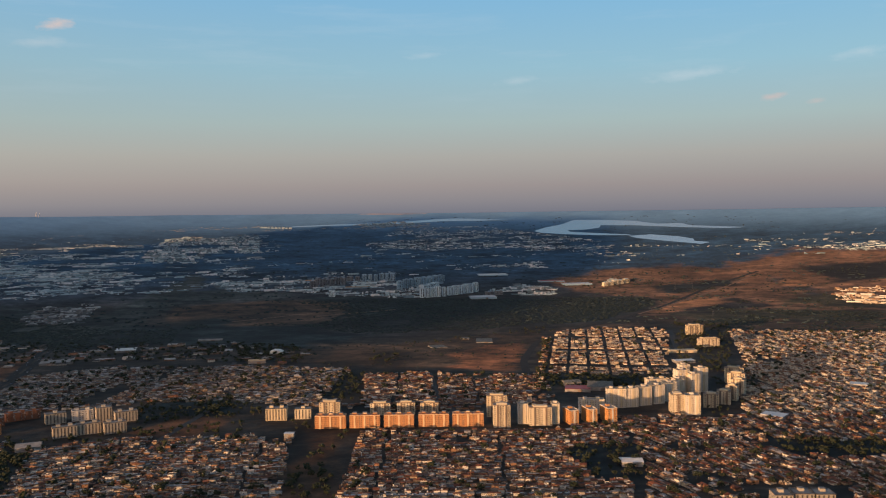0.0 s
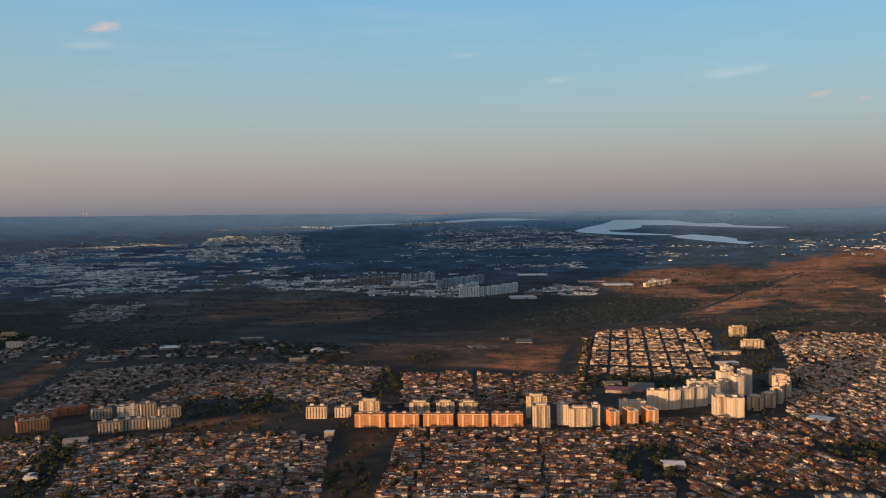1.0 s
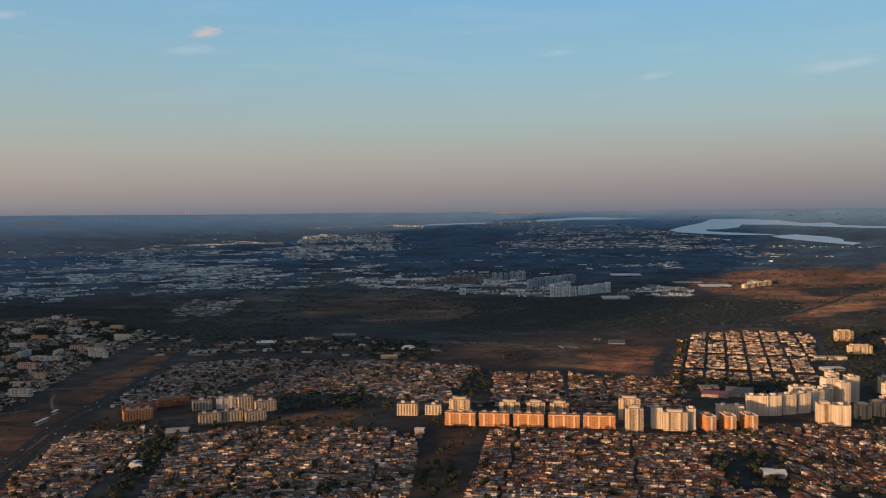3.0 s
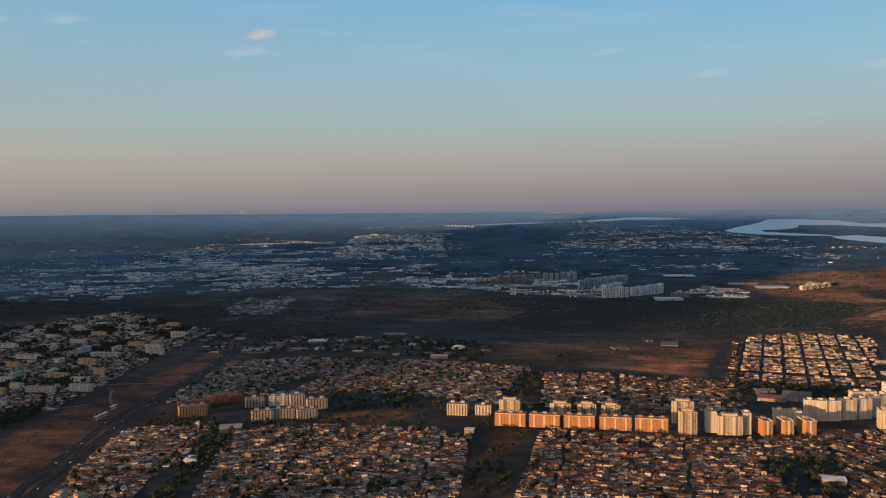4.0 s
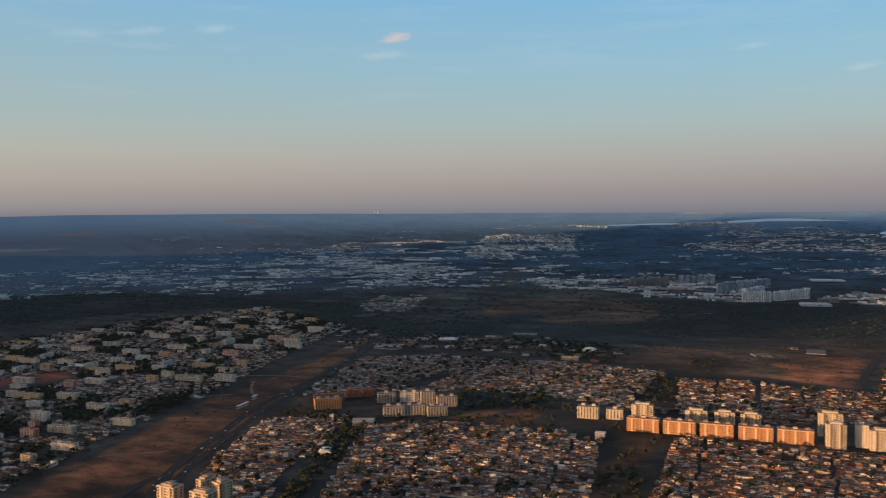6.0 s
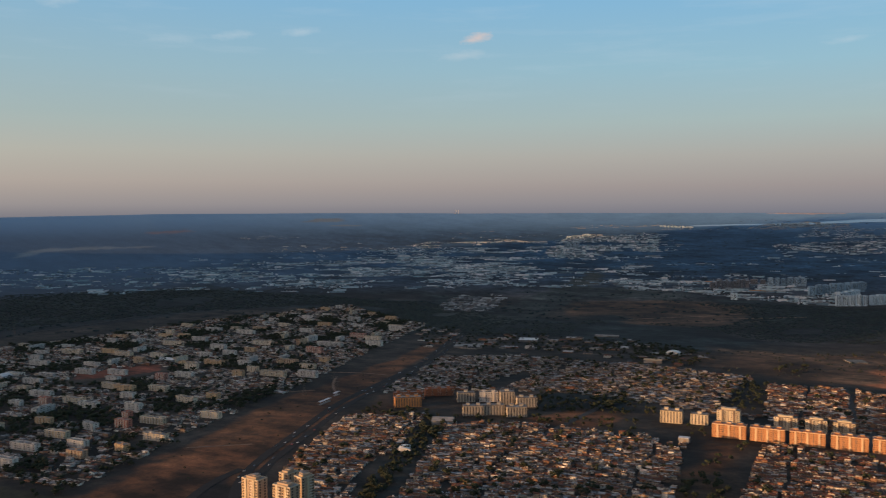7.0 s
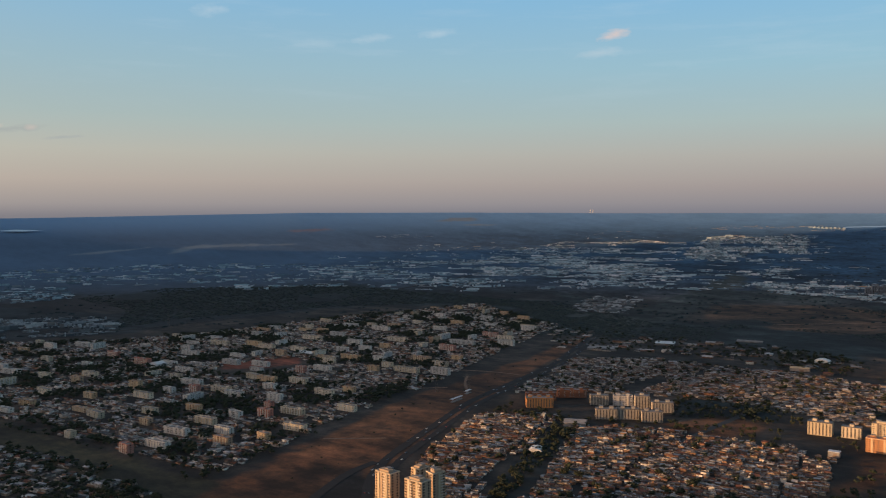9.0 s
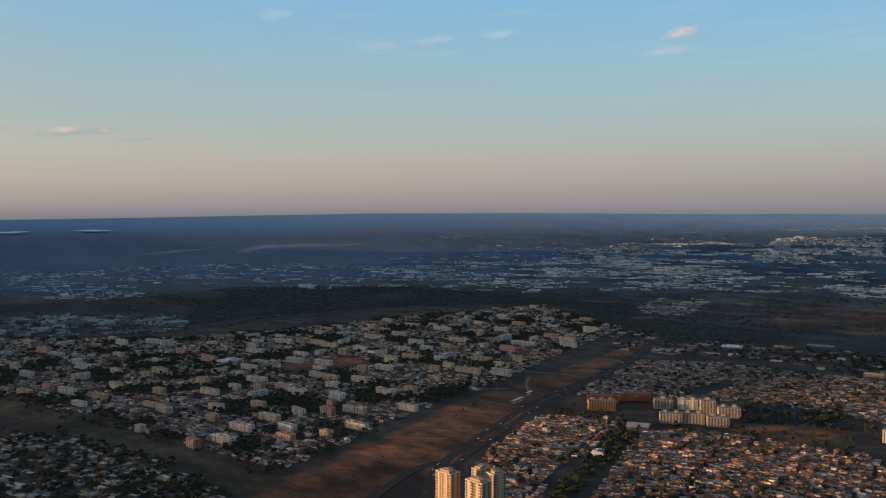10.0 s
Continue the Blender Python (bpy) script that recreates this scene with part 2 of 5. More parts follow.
HOUSE_ROOF = varied("house_roof", [(0.20, 0.072, 0.04), (0.13, 0.065, 0.045), (0.25, 0.092, 0.048), (0.085, 0.068, 0.062), (0.17, 0.062, 0.038), (0.24, 0.22, 0.21), (0.21, 0.078, 0.043), (0.10, 0.075, 0.064), (0.44, 0.39, 0.36), (0.15, 0.10, 0.085), (0.19, 0.07, 0.042)], stain=0.45)
ROAD = road_material("asphalt", (0.022, 0.021, 0.021))
LANE = road_material("street_asphalt", (0.055, 0.052, 0.05))
PATH = road_material("worn_earth", (0.19, 0.115, 0.075))
LEAF = leafy("tree_leaves", [(0.018, 0.025, 0.015), (0.023, 0.031, 0.016), (0.028, 0.033, 0.016), (0.020, 0.027, 0.016), (0.032, 0.034, 0.017)])
# dark wood greens, lifted towards blue-grey by haze put into the colour
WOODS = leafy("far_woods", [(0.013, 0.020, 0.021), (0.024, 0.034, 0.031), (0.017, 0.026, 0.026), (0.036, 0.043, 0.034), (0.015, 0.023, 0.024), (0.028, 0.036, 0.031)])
BARK = varied("bark", [(0.10, 0.07, 0.05), (0.14, 0.11, 0.08)])
WATER = water_material()
GLASS = glass_material()
PEACH = varied("peach_render", [(0.408, 0.201, 0.095), (0.421, 0.212, 0.100)], by="object", stain=0.12)
CREAM = varied("cream_render", [(0.533, 0.456, 0.334), (0.517, 0.428, 0.294)], by="object", stain=0.12)
WHITE = varied("white_render", [(0.601, 0.545, 0.468), (0.575, 0.517, 0.436)], by="object", stain=0.12)
OCHRE = varied("ochre_render", [(0.50, 0.24, 0.09), (0.46, 0.22, 0.085)], by="object", stain=0.15)
SAND = varied("sand_render", [(0.62, 0.43, 0.26), (0.58, 0.41, 0.25)], by="object", stain=0.12)
BRICK = varied("brick_red_render", [(0.252, 0.105, 0.059), (0.231, 0.098, 0.056)], by="object", stain=0.2)
GREY = varied("grey_render", [(0.40, 0.40, 0.40), (0.46, 0.45, 0.44)], by="object", stain=0.2)
STRIP_WALL = varied("grey_beige_render", [(0.44, 0.39, 0.32), (0.40, 0.35, 0.28), (0.48, 0.42, 0.33)], by="object", stain=0.2)
TOWER_WALL = varied("tan_render", [(0.425, 0.315, 0.212), (0.391, 0.289, 0.196)], by="object", stain=0.15)
DARK_STRIP = varied("dark_window_strip", [(0.085, 0.075, 0.07), (0.065, 0.06, 0.06)], rough=0.4, by="object", stain=0.2)
TRIM = varied("dark_trim", [(0.20, 0.145, 0.11), (0.16, 0.13, 0.11)], by="object", stain=0.2)
SLAB = varied("roof_concrete", [(0.26, 0.25, 0.24), (0.32, 0.30, 0.28)], by="object", stain=0.4)
LOW_CREAM = varied("faded_cream_render", [(0.616, 0.506, 0.357), (0.483, 0.403, 0.285), (0.731, 0.608, 0.443)], by="object", stain=0.25)
LOW_TAN = varied("faded_ochre_render", [(0.527, 0.341, 0.196), (0.443, 0.296, 0.196), (0.589, 0.404, 0.234)], by="object", stain=0.25)
LOW_WHITE = varied("faded_white_render", [(0.596, 0.562, 0.505), (0.491, 0.478, 0.439), (0.672, 0.633, 0.556)], by="object", stain=0.25)
LOW_PINK = varied("faded_red_render", [(0.503, 0.204, 0.141), (0.419, 0.204, 0.156)], by="object", stain=0.25)
TILE = varied("clay_tile", [(0.30, 0.13, 0.07), (0.26, 0.11, 0.065)], by="object", stain=0.3)
METAL = varied("sheet_metal", [(0.42, 0.43, 0.45), (0.52, 0.52, 0.53), (0.36, 0.38, 0.41)], rough=0.5, by="object", stain=0.3)
# distant town tones, with blue evening haze put into the colours
HAZY_TOWN = varied("far_town", [(0.317, 0.437, 0.489), (0.185, 0.265, 0.317), (0.555, 0.661, 0.700), (0.132, 0.192, 0.231), (0.317, 0.344, 0.356), (0.450, 0.568, 0.621), (0.793, 0.800, 0.800), (0.146, 0.178, 0.205)])
# scrub tones shifted blue to match the haze painted on the land
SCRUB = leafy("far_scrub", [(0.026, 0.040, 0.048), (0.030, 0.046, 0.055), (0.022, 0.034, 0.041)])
# distant tower tones, blued and greyed by haze put into the colour
HAZY_WALL = varied("hazy_tower_render", [(0.270, 0.390, 0.473), (0.225, 0.323, 0.398), (0.315, 0.420, 0.495)], by="object", stain=0.2)
HAZY_WHITE = varied("hazy_white_render", [(0.656, 0.750, 0.781), (0.562, 0.656, 0.703)], by="object", stain=0.2)
HAZY_BRICK = varied("hazy_brown_render", [(0.221, 0.215, 0.221), (0.182, 0.182, 0.195)], by="object", stain=0.2)
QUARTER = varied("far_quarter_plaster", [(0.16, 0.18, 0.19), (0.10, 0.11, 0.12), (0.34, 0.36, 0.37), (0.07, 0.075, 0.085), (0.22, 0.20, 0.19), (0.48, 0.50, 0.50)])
# warm copy for the far right quarter, sunlight put into the plaster
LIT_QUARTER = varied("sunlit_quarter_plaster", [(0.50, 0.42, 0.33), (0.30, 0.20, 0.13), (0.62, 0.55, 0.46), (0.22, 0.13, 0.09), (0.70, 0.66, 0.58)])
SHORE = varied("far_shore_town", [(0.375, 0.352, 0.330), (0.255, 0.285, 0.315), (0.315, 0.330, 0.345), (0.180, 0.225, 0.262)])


# ---- shared shapes ----
R_FLAT, R_RIM, RISE = 2500.0, 4900.0, 0.985 * EYE


def ground_z(x, y):
    """Level town, then the land rises gently all round towards the far ridges."""
    q = min(max((math.hypot(x, y) - R_FLAT) / (R_RIM - R_FLAT), 0.0), 1.0)
    return RISE * q * q


def inside(x, y, poly):
    hit, j = False, len(poly) - 1
    for i in range(len(poly)):
        (xi, yi), (xj, yj) = poly[i], poly[j]
        if (yi > y) != (yj > y) and x < (xj - xi) * (y - yi) / (yj - yi) + xi:
            hit = not hit
        j = i
    return hit


class Soup:
    """Many small solids gathered into one mesh."""

    def __init__(self):
        self.v, self.f = [], []

    def solid(self, points, faces):
        n = len(self.v)
        self.v += points
        self.f += [tuple(n + k for k in face) for face in faces]

    def box(self, x, y, z, w, d, h, turn=0.0, bottom=False):
        c, s = math.cos(turn) / 2, math.sin(turn) / 2
        ring = [(x + a * w * c - b * d * s, y + a * w * s + b * d * c) for a, b in ((-1, -1), (1, -1), (1, 1), (-1, 1))]
        faces = [(0, 1, 5, 4), (1, 2, 6, 5), (2, 3, 7, 6), (3, 0, 4, 7), (4, 5, 6, 7)] + ([(3, 2, 1, 0)] if bottom else [])
        self.solid([(*p, z) for p in ring] + [(*p, z + h) for p in ring], faces)

    def roof(self, x, y, z, w, d, h, turn=0.0, hip=0.0):
        """A pitched roof with its ridge along w; hip: how far the ridge ends stand in."""
        c, s = math.cos(turn), math.sin(turn)
        local = [(-w / 2, -d / 2, 0), (w / 2, -d / 2, 0), (w / 2, d / 2, 0), (-w / 2, d / 2, 0), (-w / 2 + hip, 0, h), (w / 2 - hip, 0, h),
                 (-w / 2, -d / 2, -0.18), (w / 2, -d / 2, -0.18), (w / 2, d / 2, -0.18), (-w / 2, d / 2, -0.18)]
        self.solid([(x + a * c - b * s, y + a * s + b * c, z + k) for a, b, k in local],
                   [(0, 1, 5, 4), (2, 3, 4, 5), (1, 2, 5), (3, 0, 4), (6, 7, 1, 0), (7, 8, 2, 1), (8, 9, 3, 2), (9, 6, 0, 3), (9, 8, 7, 6)])

    def clump(self, x, y, z, r, rng, flat=0.8):
        base = ICO
        turn = rng.random() * 6.28
        c, s = math.cos(turn), math.sin(turn)
        pts = []
        for a, b, k in base:
            q = r * (0.72 + 0.5 * rng.random())
            pts.append((x + (a * c - b * s) * q, y + (a * s + b * c) * q, z + k * q * flat))
        self.solid(pts, ICO_F)

    def bush(self, x, y, z, r, rng, flat=1.0):
        """A small four-sided crown for woods that are only seen from far off."""
        a = rng.random() * 1.57
        ring = [(x + math.cos(a + k * 1.57) * r * rng.uniform(0.8, 1.2), y + math.sin(a + k * 1.57) * r * rng.uniform(0.8, 1.2), z) for k in range(4)]
        self.solid(ring + [(x + rng.uniform(-0.3, 0.3) * r, y, z + r * flat * rng.uniform(0.5, 0.9)), (x, y, z - r)], [(k, (k + 1) % 4, 4) for k in range(4)] + [((k + 1) % 4, k, 5) for k in range(4)])

    def mesh(self, name, mat):
        me = bpy.data.meshes.new(name)
        me.from_pydata(self.v, [], self.f)
        me.materials.append(mat)
        me.update()
        return me


def icosahedron():
    bm = bmesh.new()
    bmesh.ops.create_icosphere(bm, subdivisions=1, radius=1.0)
    pts, faces = [tuple(v.co) for v in bm.verts], [tuple(v.index for v in f.verts) for f in bm.faces]
    bm.free()
    return pts, faces


ICO, ICO_F = icosahedron()


def part(name, soup, mat, parent, label=""):
    ob = new(name, soup.mesh(name, mat) if isinstance(soup, Soup) else soup)
    ob.parent = parent
    return tagged(ob, label)


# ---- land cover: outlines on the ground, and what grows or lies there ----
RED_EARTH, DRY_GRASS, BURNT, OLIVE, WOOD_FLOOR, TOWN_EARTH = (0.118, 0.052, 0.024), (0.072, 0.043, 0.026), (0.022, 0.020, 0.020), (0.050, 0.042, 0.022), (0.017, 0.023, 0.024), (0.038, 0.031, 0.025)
# the blue is distance haze put into the colour of far land
HAZE_BLUE, LIT_EARTH, FAR_FIELD = (0.024, 0.066, 0.118), (0.19, 0.098, 0.054), (0.046, 0.052, 0.048)
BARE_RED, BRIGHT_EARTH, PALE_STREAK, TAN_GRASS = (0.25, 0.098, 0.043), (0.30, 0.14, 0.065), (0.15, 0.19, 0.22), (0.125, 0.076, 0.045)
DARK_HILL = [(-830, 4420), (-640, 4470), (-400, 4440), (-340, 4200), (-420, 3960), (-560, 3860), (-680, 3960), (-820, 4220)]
COVER = [
    # tone, softness in metres, outline
    (TOWN_EARTH, 20, [(-1521, 1917), (-591, 1817), (-196, 1756), (182, 1669), (257, 2211), (626, 2379), (1239, 2030), (563, 917), (-775, 967)]),
    (TOWN_EARTH, 20, [(-2310, 916), (-2163, 1394), (-1924, 2093), (-1592, 2475), (-1111, 2179), (-925, 1236), (-898, 981), (-819, 672), (-956, 688), (-1290, 682), (-1692, 673)]),
    (WOOD_FLOOR, 60, [(-1386, 1908), (-1050, 1998), (-681, 2097), (-361, 2028), (-239, 2154), (177, 2327), (443, 2422), (677, 2712), (547, 2984), (129, 2996), (-379, 3066), (-572, 3008), (-783, 2415), (-1176, 2648), (-1486, 2839), (-1869, 2580)]),
    (BURNT, 60, [(-403, 2269), (-123, 2144), (113, 2277), (283, 2437), (62, 2719), (-325, 2623)]),
    (DRY_GRASS, 40, [(-345, 1799), (-172, 1755), (129, 1703), (245, 2113), (233, 2266), (-118, 2052), (-354, 1985)]),
    (BARE_RED, 25, [(4, 1742), (128, 1697), (187, 1944), (187, 2062), (99, 2017), (17, 1917)]),
    (FAR_FIELD, 50, [(-1100, 2818), (-1028, 3053), (-901, 3180), (-604, 3180), (-536, 3032), (-883, 2908)]),
    (DRY_GRASS, 50, [(-674, 2620), (-348, 2814), (-303, 2748), (-367, 2437), (-591, 2422)]),
    (DRY_GRASS, 40, [(-915, 2825), (-532, 3007), (-323, 2926), (-343, 2776), (-674, 2620), (-821, 2533)]),
    (BURNT, 60, [(-1732, 2654), (-1451, 2778), (-1334, 2556), (-1632, 2331)]),
    # LIT_EARTH: red earth with low sunlight put into its tone
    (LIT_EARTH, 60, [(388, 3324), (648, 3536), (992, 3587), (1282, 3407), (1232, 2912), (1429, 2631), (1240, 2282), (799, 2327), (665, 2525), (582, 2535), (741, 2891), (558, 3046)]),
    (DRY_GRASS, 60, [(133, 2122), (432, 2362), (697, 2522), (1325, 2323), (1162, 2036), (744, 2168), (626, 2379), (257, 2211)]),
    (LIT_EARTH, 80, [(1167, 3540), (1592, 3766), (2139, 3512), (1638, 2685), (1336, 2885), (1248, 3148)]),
    (WOOD_FLOOR, 40, [(463, 2958), (681, 2963), (675, 2775), (443, 2422), (308, 2373), (313, 2693)]),
    (TAN_GRASS, 25, [(-331, 2091), (-212, 2065), (-91, 2025), (21, 2018), (21, 1951), (-115, 1935), (-267, 2003)]),
    (TAN_GRASS, 20, [(-84, 1799), (20, 1862), (34, 1768), (-57, 1721)]),
    (BURNT, 50, [(744, 2827), (985, 2871), (1040, 2714), (827, 2506), (674, 2499)]),
    (WOOD_FLOOR, 60, [(778, 3197), (1114, 3246), (1075, 3133), (791, 3007)]),
    (OLIVE, 60, [(1197, 2920), (1509, 2779), (1402, 2581), (1166, 2631)]),
    (BURNT, 60, [(1458, 3448), (1852, 3413), (1695, 3121), (1433, 3094)]),
    (OLIVE, 50, [(940, 2635), (1211, 2541), (1274, 2440), (1221, 2338), (1008, 2458)]),
    (RED_EARTH, 14, [(-1022, 2206), (-924, 1619), (-901, 1255), (-866, 997), (-824, 832), (-794, 723), (-791, 666), (-767, 583), (-599, 721), (-676, 835), (-806, 1333), (-950, 2004)]),
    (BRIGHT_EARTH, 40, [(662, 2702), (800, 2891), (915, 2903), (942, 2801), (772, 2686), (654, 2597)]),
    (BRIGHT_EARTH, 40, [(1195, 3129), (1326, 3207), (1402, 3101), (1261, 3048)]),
    (WOOD_FLOOR, 40, [(521, 2868), (710, 2940), (700, 2776), (580, 2592), (461, 2539)]),
    (OLIVE, 60, [(678, 2547), (981, 2666), (1326, 2540), (1200, 2298), (998, 2412), (749, 2376)]),
    (OLIVE, 40, [(1109, 2799), (1250, 2830), (1201, 2717), (1097, 2720)]),
    (PALE_STREAK, 20, [(-3512, 2080), (-3493, 2234), (-3422, 2462), (-3440, 2326), (-3455, 2180)]),
    (PALE_STREAK, 30, [(-3282, 2444), (-3343, 2630), (-3185, 2854), (-3000, 3023), (-3136, 2830), (-3274, 2611), (-3244, 2449)]),
    ((0.15, 0.14, 0.17), 30, [(-3237, 3173), (-3142, 3346), (-3080, 3349), (-3192, 3172)]),
    (PALE_STREAK, 30, [(-2765, 3830), (-2738, 3921), (-2641, 3995), (-2575, 3976), (-2677, 3886)]),
    (PALE_STREAK, 16, [(-2617, 3850), (-2446, 3970), (-2443, 3936), (-2582, 3850)]),
    ((0.40, 0.30, 0.26), 8, [(-480, 4866), (-420, 4885), (-250, 4890), (-97, 4883), (-250, 4866)]),
    # the far hill's navy is haze put into its tone
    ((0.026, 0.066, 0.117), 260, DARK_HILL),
    (BARE_RED, 30, [(-791, 666), (-824, 832), (-803, 926), (-752, 891), (-750, 758), (-729, 664)]),
    (OLIVE, 18, [(-1689, 661), (-1597, 684), (-1182, 670), (-874, 663), (-791, 666), (-767, 583), (-905, 587), (-1041, 590), (-1375, 589), (-1522, 597)]),
    (DRY_GRASS, 12, [(-731, 1142), (-758, 1310), (-702, 1232), (-657, 1155), (-700, 1143)]),
    (RED_EARTH, 12, [(-470, 1241), (-416, 1353), (-339, 1308), (-358, 1215), (-434, 1210)]),
    (BARE_RED, 10, [(-197, 1028), (-181, 1233), (-152, 1232), (-151, 1129), (-155, 1054)]),
    (DRY_GRASS, 14, [(-196, 930), (-196, 1235), (-150, 1238), (-122, 930)]),
    (RED_EARTH, 12, [(-190, 1060), (-186, 1200), (-158, 1200), (-152, 1090)]),
    (OLIVE, 10, [(-146, 1721), (181, 1657), (177, 1623), (-142, 1667)]),
    (WOOD_FLOOR, 12, [(188, 1623), (423, 1607), (403, 1495), (294, 1502), (189, 1548)]),
    (BURNT, 14, [(560, 1769), (606, 1766), (492, 1490), (448, 1446)]),
    (WOOD_FLOOR, 14, [(195, 1155), (261, 1138), (241, 993), (181, 995), (158, 1115)]),
    (WOOD_FLOOR, 18, [(440, 1188), (626, 1149), (581, 1066), (448, 1089)]),
    (WOOD_FLOOR, 14, [(-609, 1172), (-508, 796), (-469, 828), (-558, 1127)]),
    (WOOD_FLOOR, 16, [(-519, 1420), (-373, 1502), (-335, 1352), (-429, 1342), (-470, 1286)]),
    (BURNT, 12, [(-657, 674), (-704, 812), (-650, 782), (-613, 709)]),
    (WOOD_FLOOR, 70, [(-2139, 1415), (-2422, 1644), (-2795, 1684), (-2312, 2514), (-1815, 2591), (-1259, 2610), (-945, 2314), (-714, 2223), (-937, 2041), (-1077, 2131), (-1592, 2475), (-1924, 2093), (-2126, 1667)]),
    (FAR_FIELD, 40, [(-1334, 2556), (-1077, 2591), (-1073, 3085), (-1039, 3493), (-952, 3408), (-903, 2917), (-912, 2195), (-1006, 2190)]),
    (BURNT, 70, [(-2825, 1137), (-2825, 1388), (-2729, 1758), (-2316, 1746), (-2435, 1632), (-2496, 1407), (-2405, 968)]),
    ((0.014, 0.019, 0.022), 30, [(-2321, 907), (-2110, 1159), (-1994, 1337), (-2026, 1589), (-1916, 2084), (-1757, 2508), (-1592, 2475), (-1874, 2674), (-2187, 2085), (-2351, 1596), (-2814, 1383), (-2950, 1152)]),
    ((0.13, 0.042, 0.024), 5, [(-1429, 1206), (-1432, 1298), (-1343, 1352), (-1287, 1304), (-1316, 1210), (-1371, 1165)]),
]


def smooth(a, b, x):
    q = np.clip((x - a) / (b - a), 0, 1)
    return q * q * (3 - 2 * q)


def outline_depth(px, py, poly):
    """Signed distance to an outline, positive inside."""
    best, hit = np.full(px.shape, 1e9), np.zeros(px.shape, bool)
    for (xa, ya), (xb, yb) in zip(poly, poly[1:] + poly[:1]):
        dx, dy = xb - xa, yb - ya
        q = np.clip(((px - xa) * dx + (py - ya) * dy) / max(dx * dx + dy * dy, 1e-6), 0, 1)
        best = np.minimum(best, np.hypot(px - xa - q * dx, py - ya - q * dy))
        if ya != yb:
            hit ^= ((ya > py) != (yb > py)) & (px < dx * (py - ya) / dy + xa)
    return np.where(hit, best, -best)


def build_ground():
    turns = np.radians(np.concatenate([np.arange(-36, 78, 0.28), np.arange(79, 136, 1.5), np.arange(138, 322, 4.0)]))
    reach = np.concatenate([[0, 150, 300, 420, 500], np.geomspace(560, 2500, 260), np.linspace(2510, R_RIM, 170), [R_RIM + 5, R_RIM + 40]])
    n, k = len(turns), len(reach)
    rr, tt = np.meshgrid(reach, turns, indexing="ij")
    px, py = -np.sin(tt) * rr, np.cos(tt) * rr
    q = np.clip((rr - R_FLAT) / (R_RIM - R_FLAT), 0, 1)
    pz = RISE * q * q
    rim = np.array([noise.noise((math.sin(a) * 3.1, math.cos(a) * 3.1, 0.3)) + 0.5 * noise.noise((math.sin(a) * 11, math.cos(a) * 11, 4.0)) for a in turns])
    pz += rim[None, :] * 5.5 * np.clip((rr - 4300) / 600, 0, 1)
    ridge = np.interp(np.degrees(turns), [-36, 20, 33, 45, 55, 67, 78, 100], [0, 0, 8, 8, -6, -24, -26, 0])
    pz += ridge[None, :] * np.clip((rr - 4300) / 600, 0, 1)
    # an unseen western ridge, added with heights set to shade parts of the land
    shade_crest = np.interp(np.degrees(turns), [75, 79, 84, 96, 102, 105.5, 109, 113, 116.5, 119, 121.5, 123.5, 125.5, 127.5, 131, 140, 150], [0, 330, 470, 520, 400, 265, 190, 104, 38, 36, 32, 18, 85, 120, 128, 60, 0])
    shade_crest = shade_crest + np.where(shade_crest > 0, np.array([22 * noise.noise((a * 14.0, 3.3, 1.7)) + 10 * noise.noise((a * 45.0, 9.1, 0.4)) for a in turns]), 0)
    pz += shade_crest[None, :] * smooth(3400, R_RIM, rr)
    pz[-1] -= 40
    # wavering of the outlines
    warp = np.array([[noise.noise((x * 0.012, y * 0.012, 0)) + 0.6 * noise.noise((x * 0.04, y * 0.04, 7)) for x, y in zip(a, b)] for a, b in zip(px, py)])
    tone = np.empty((k, n, 3))
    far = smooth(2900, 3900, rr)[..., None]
    west = smooth(22, 50, np.degrees(np.arctan2(-px, py)))[..., None]  # paler haze tint painted in to the west
    tone[:] = np.array((0.036, 0.030, 0.025)) * (1 - far) + (np.array(HAZE_BLUE) * (1 - west) + np.array((0.060, 0.110, 0.172)) * west) * far
    # towards the rim a pale blue haze is painted over the land tone
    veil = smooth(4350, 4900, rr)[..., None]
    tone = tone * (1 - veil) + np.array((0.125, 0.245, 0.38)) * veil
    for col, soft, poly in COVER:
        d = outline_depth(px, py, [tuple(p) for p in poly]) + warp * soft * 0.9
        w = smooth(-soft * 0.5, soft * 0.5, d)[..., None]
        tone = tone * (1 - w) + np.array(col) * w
    # patches of burnt, bare and grown-over land at two sizes
    patch = np.array([[noise.noise((x * 0.0035, y * 0.0035, 20)) + 0.6 * noise.noise((x * 0.012, y * 0.012, 30)) for x, y in zip(a, b)] for a, b in zip(px, py)])
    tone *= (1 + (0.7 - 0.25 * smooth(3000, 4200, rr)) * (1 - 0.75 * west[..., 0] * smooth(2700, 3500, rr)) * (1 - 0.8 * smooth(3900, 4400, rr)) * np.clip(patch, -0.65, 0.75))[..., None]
    me = bpy.data.meshes.new("ground")
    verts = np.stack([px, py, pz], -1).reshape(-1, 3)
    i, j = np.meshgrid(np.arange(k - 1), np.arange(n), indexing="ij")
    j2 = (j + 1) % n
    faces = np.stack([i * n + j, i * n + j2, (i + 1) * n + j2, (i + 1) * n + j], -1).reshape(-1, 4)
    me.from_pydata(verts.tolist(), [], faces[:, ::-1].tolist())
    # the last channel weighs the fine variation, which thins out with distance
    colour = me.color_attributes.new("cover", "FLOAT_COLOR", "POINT")
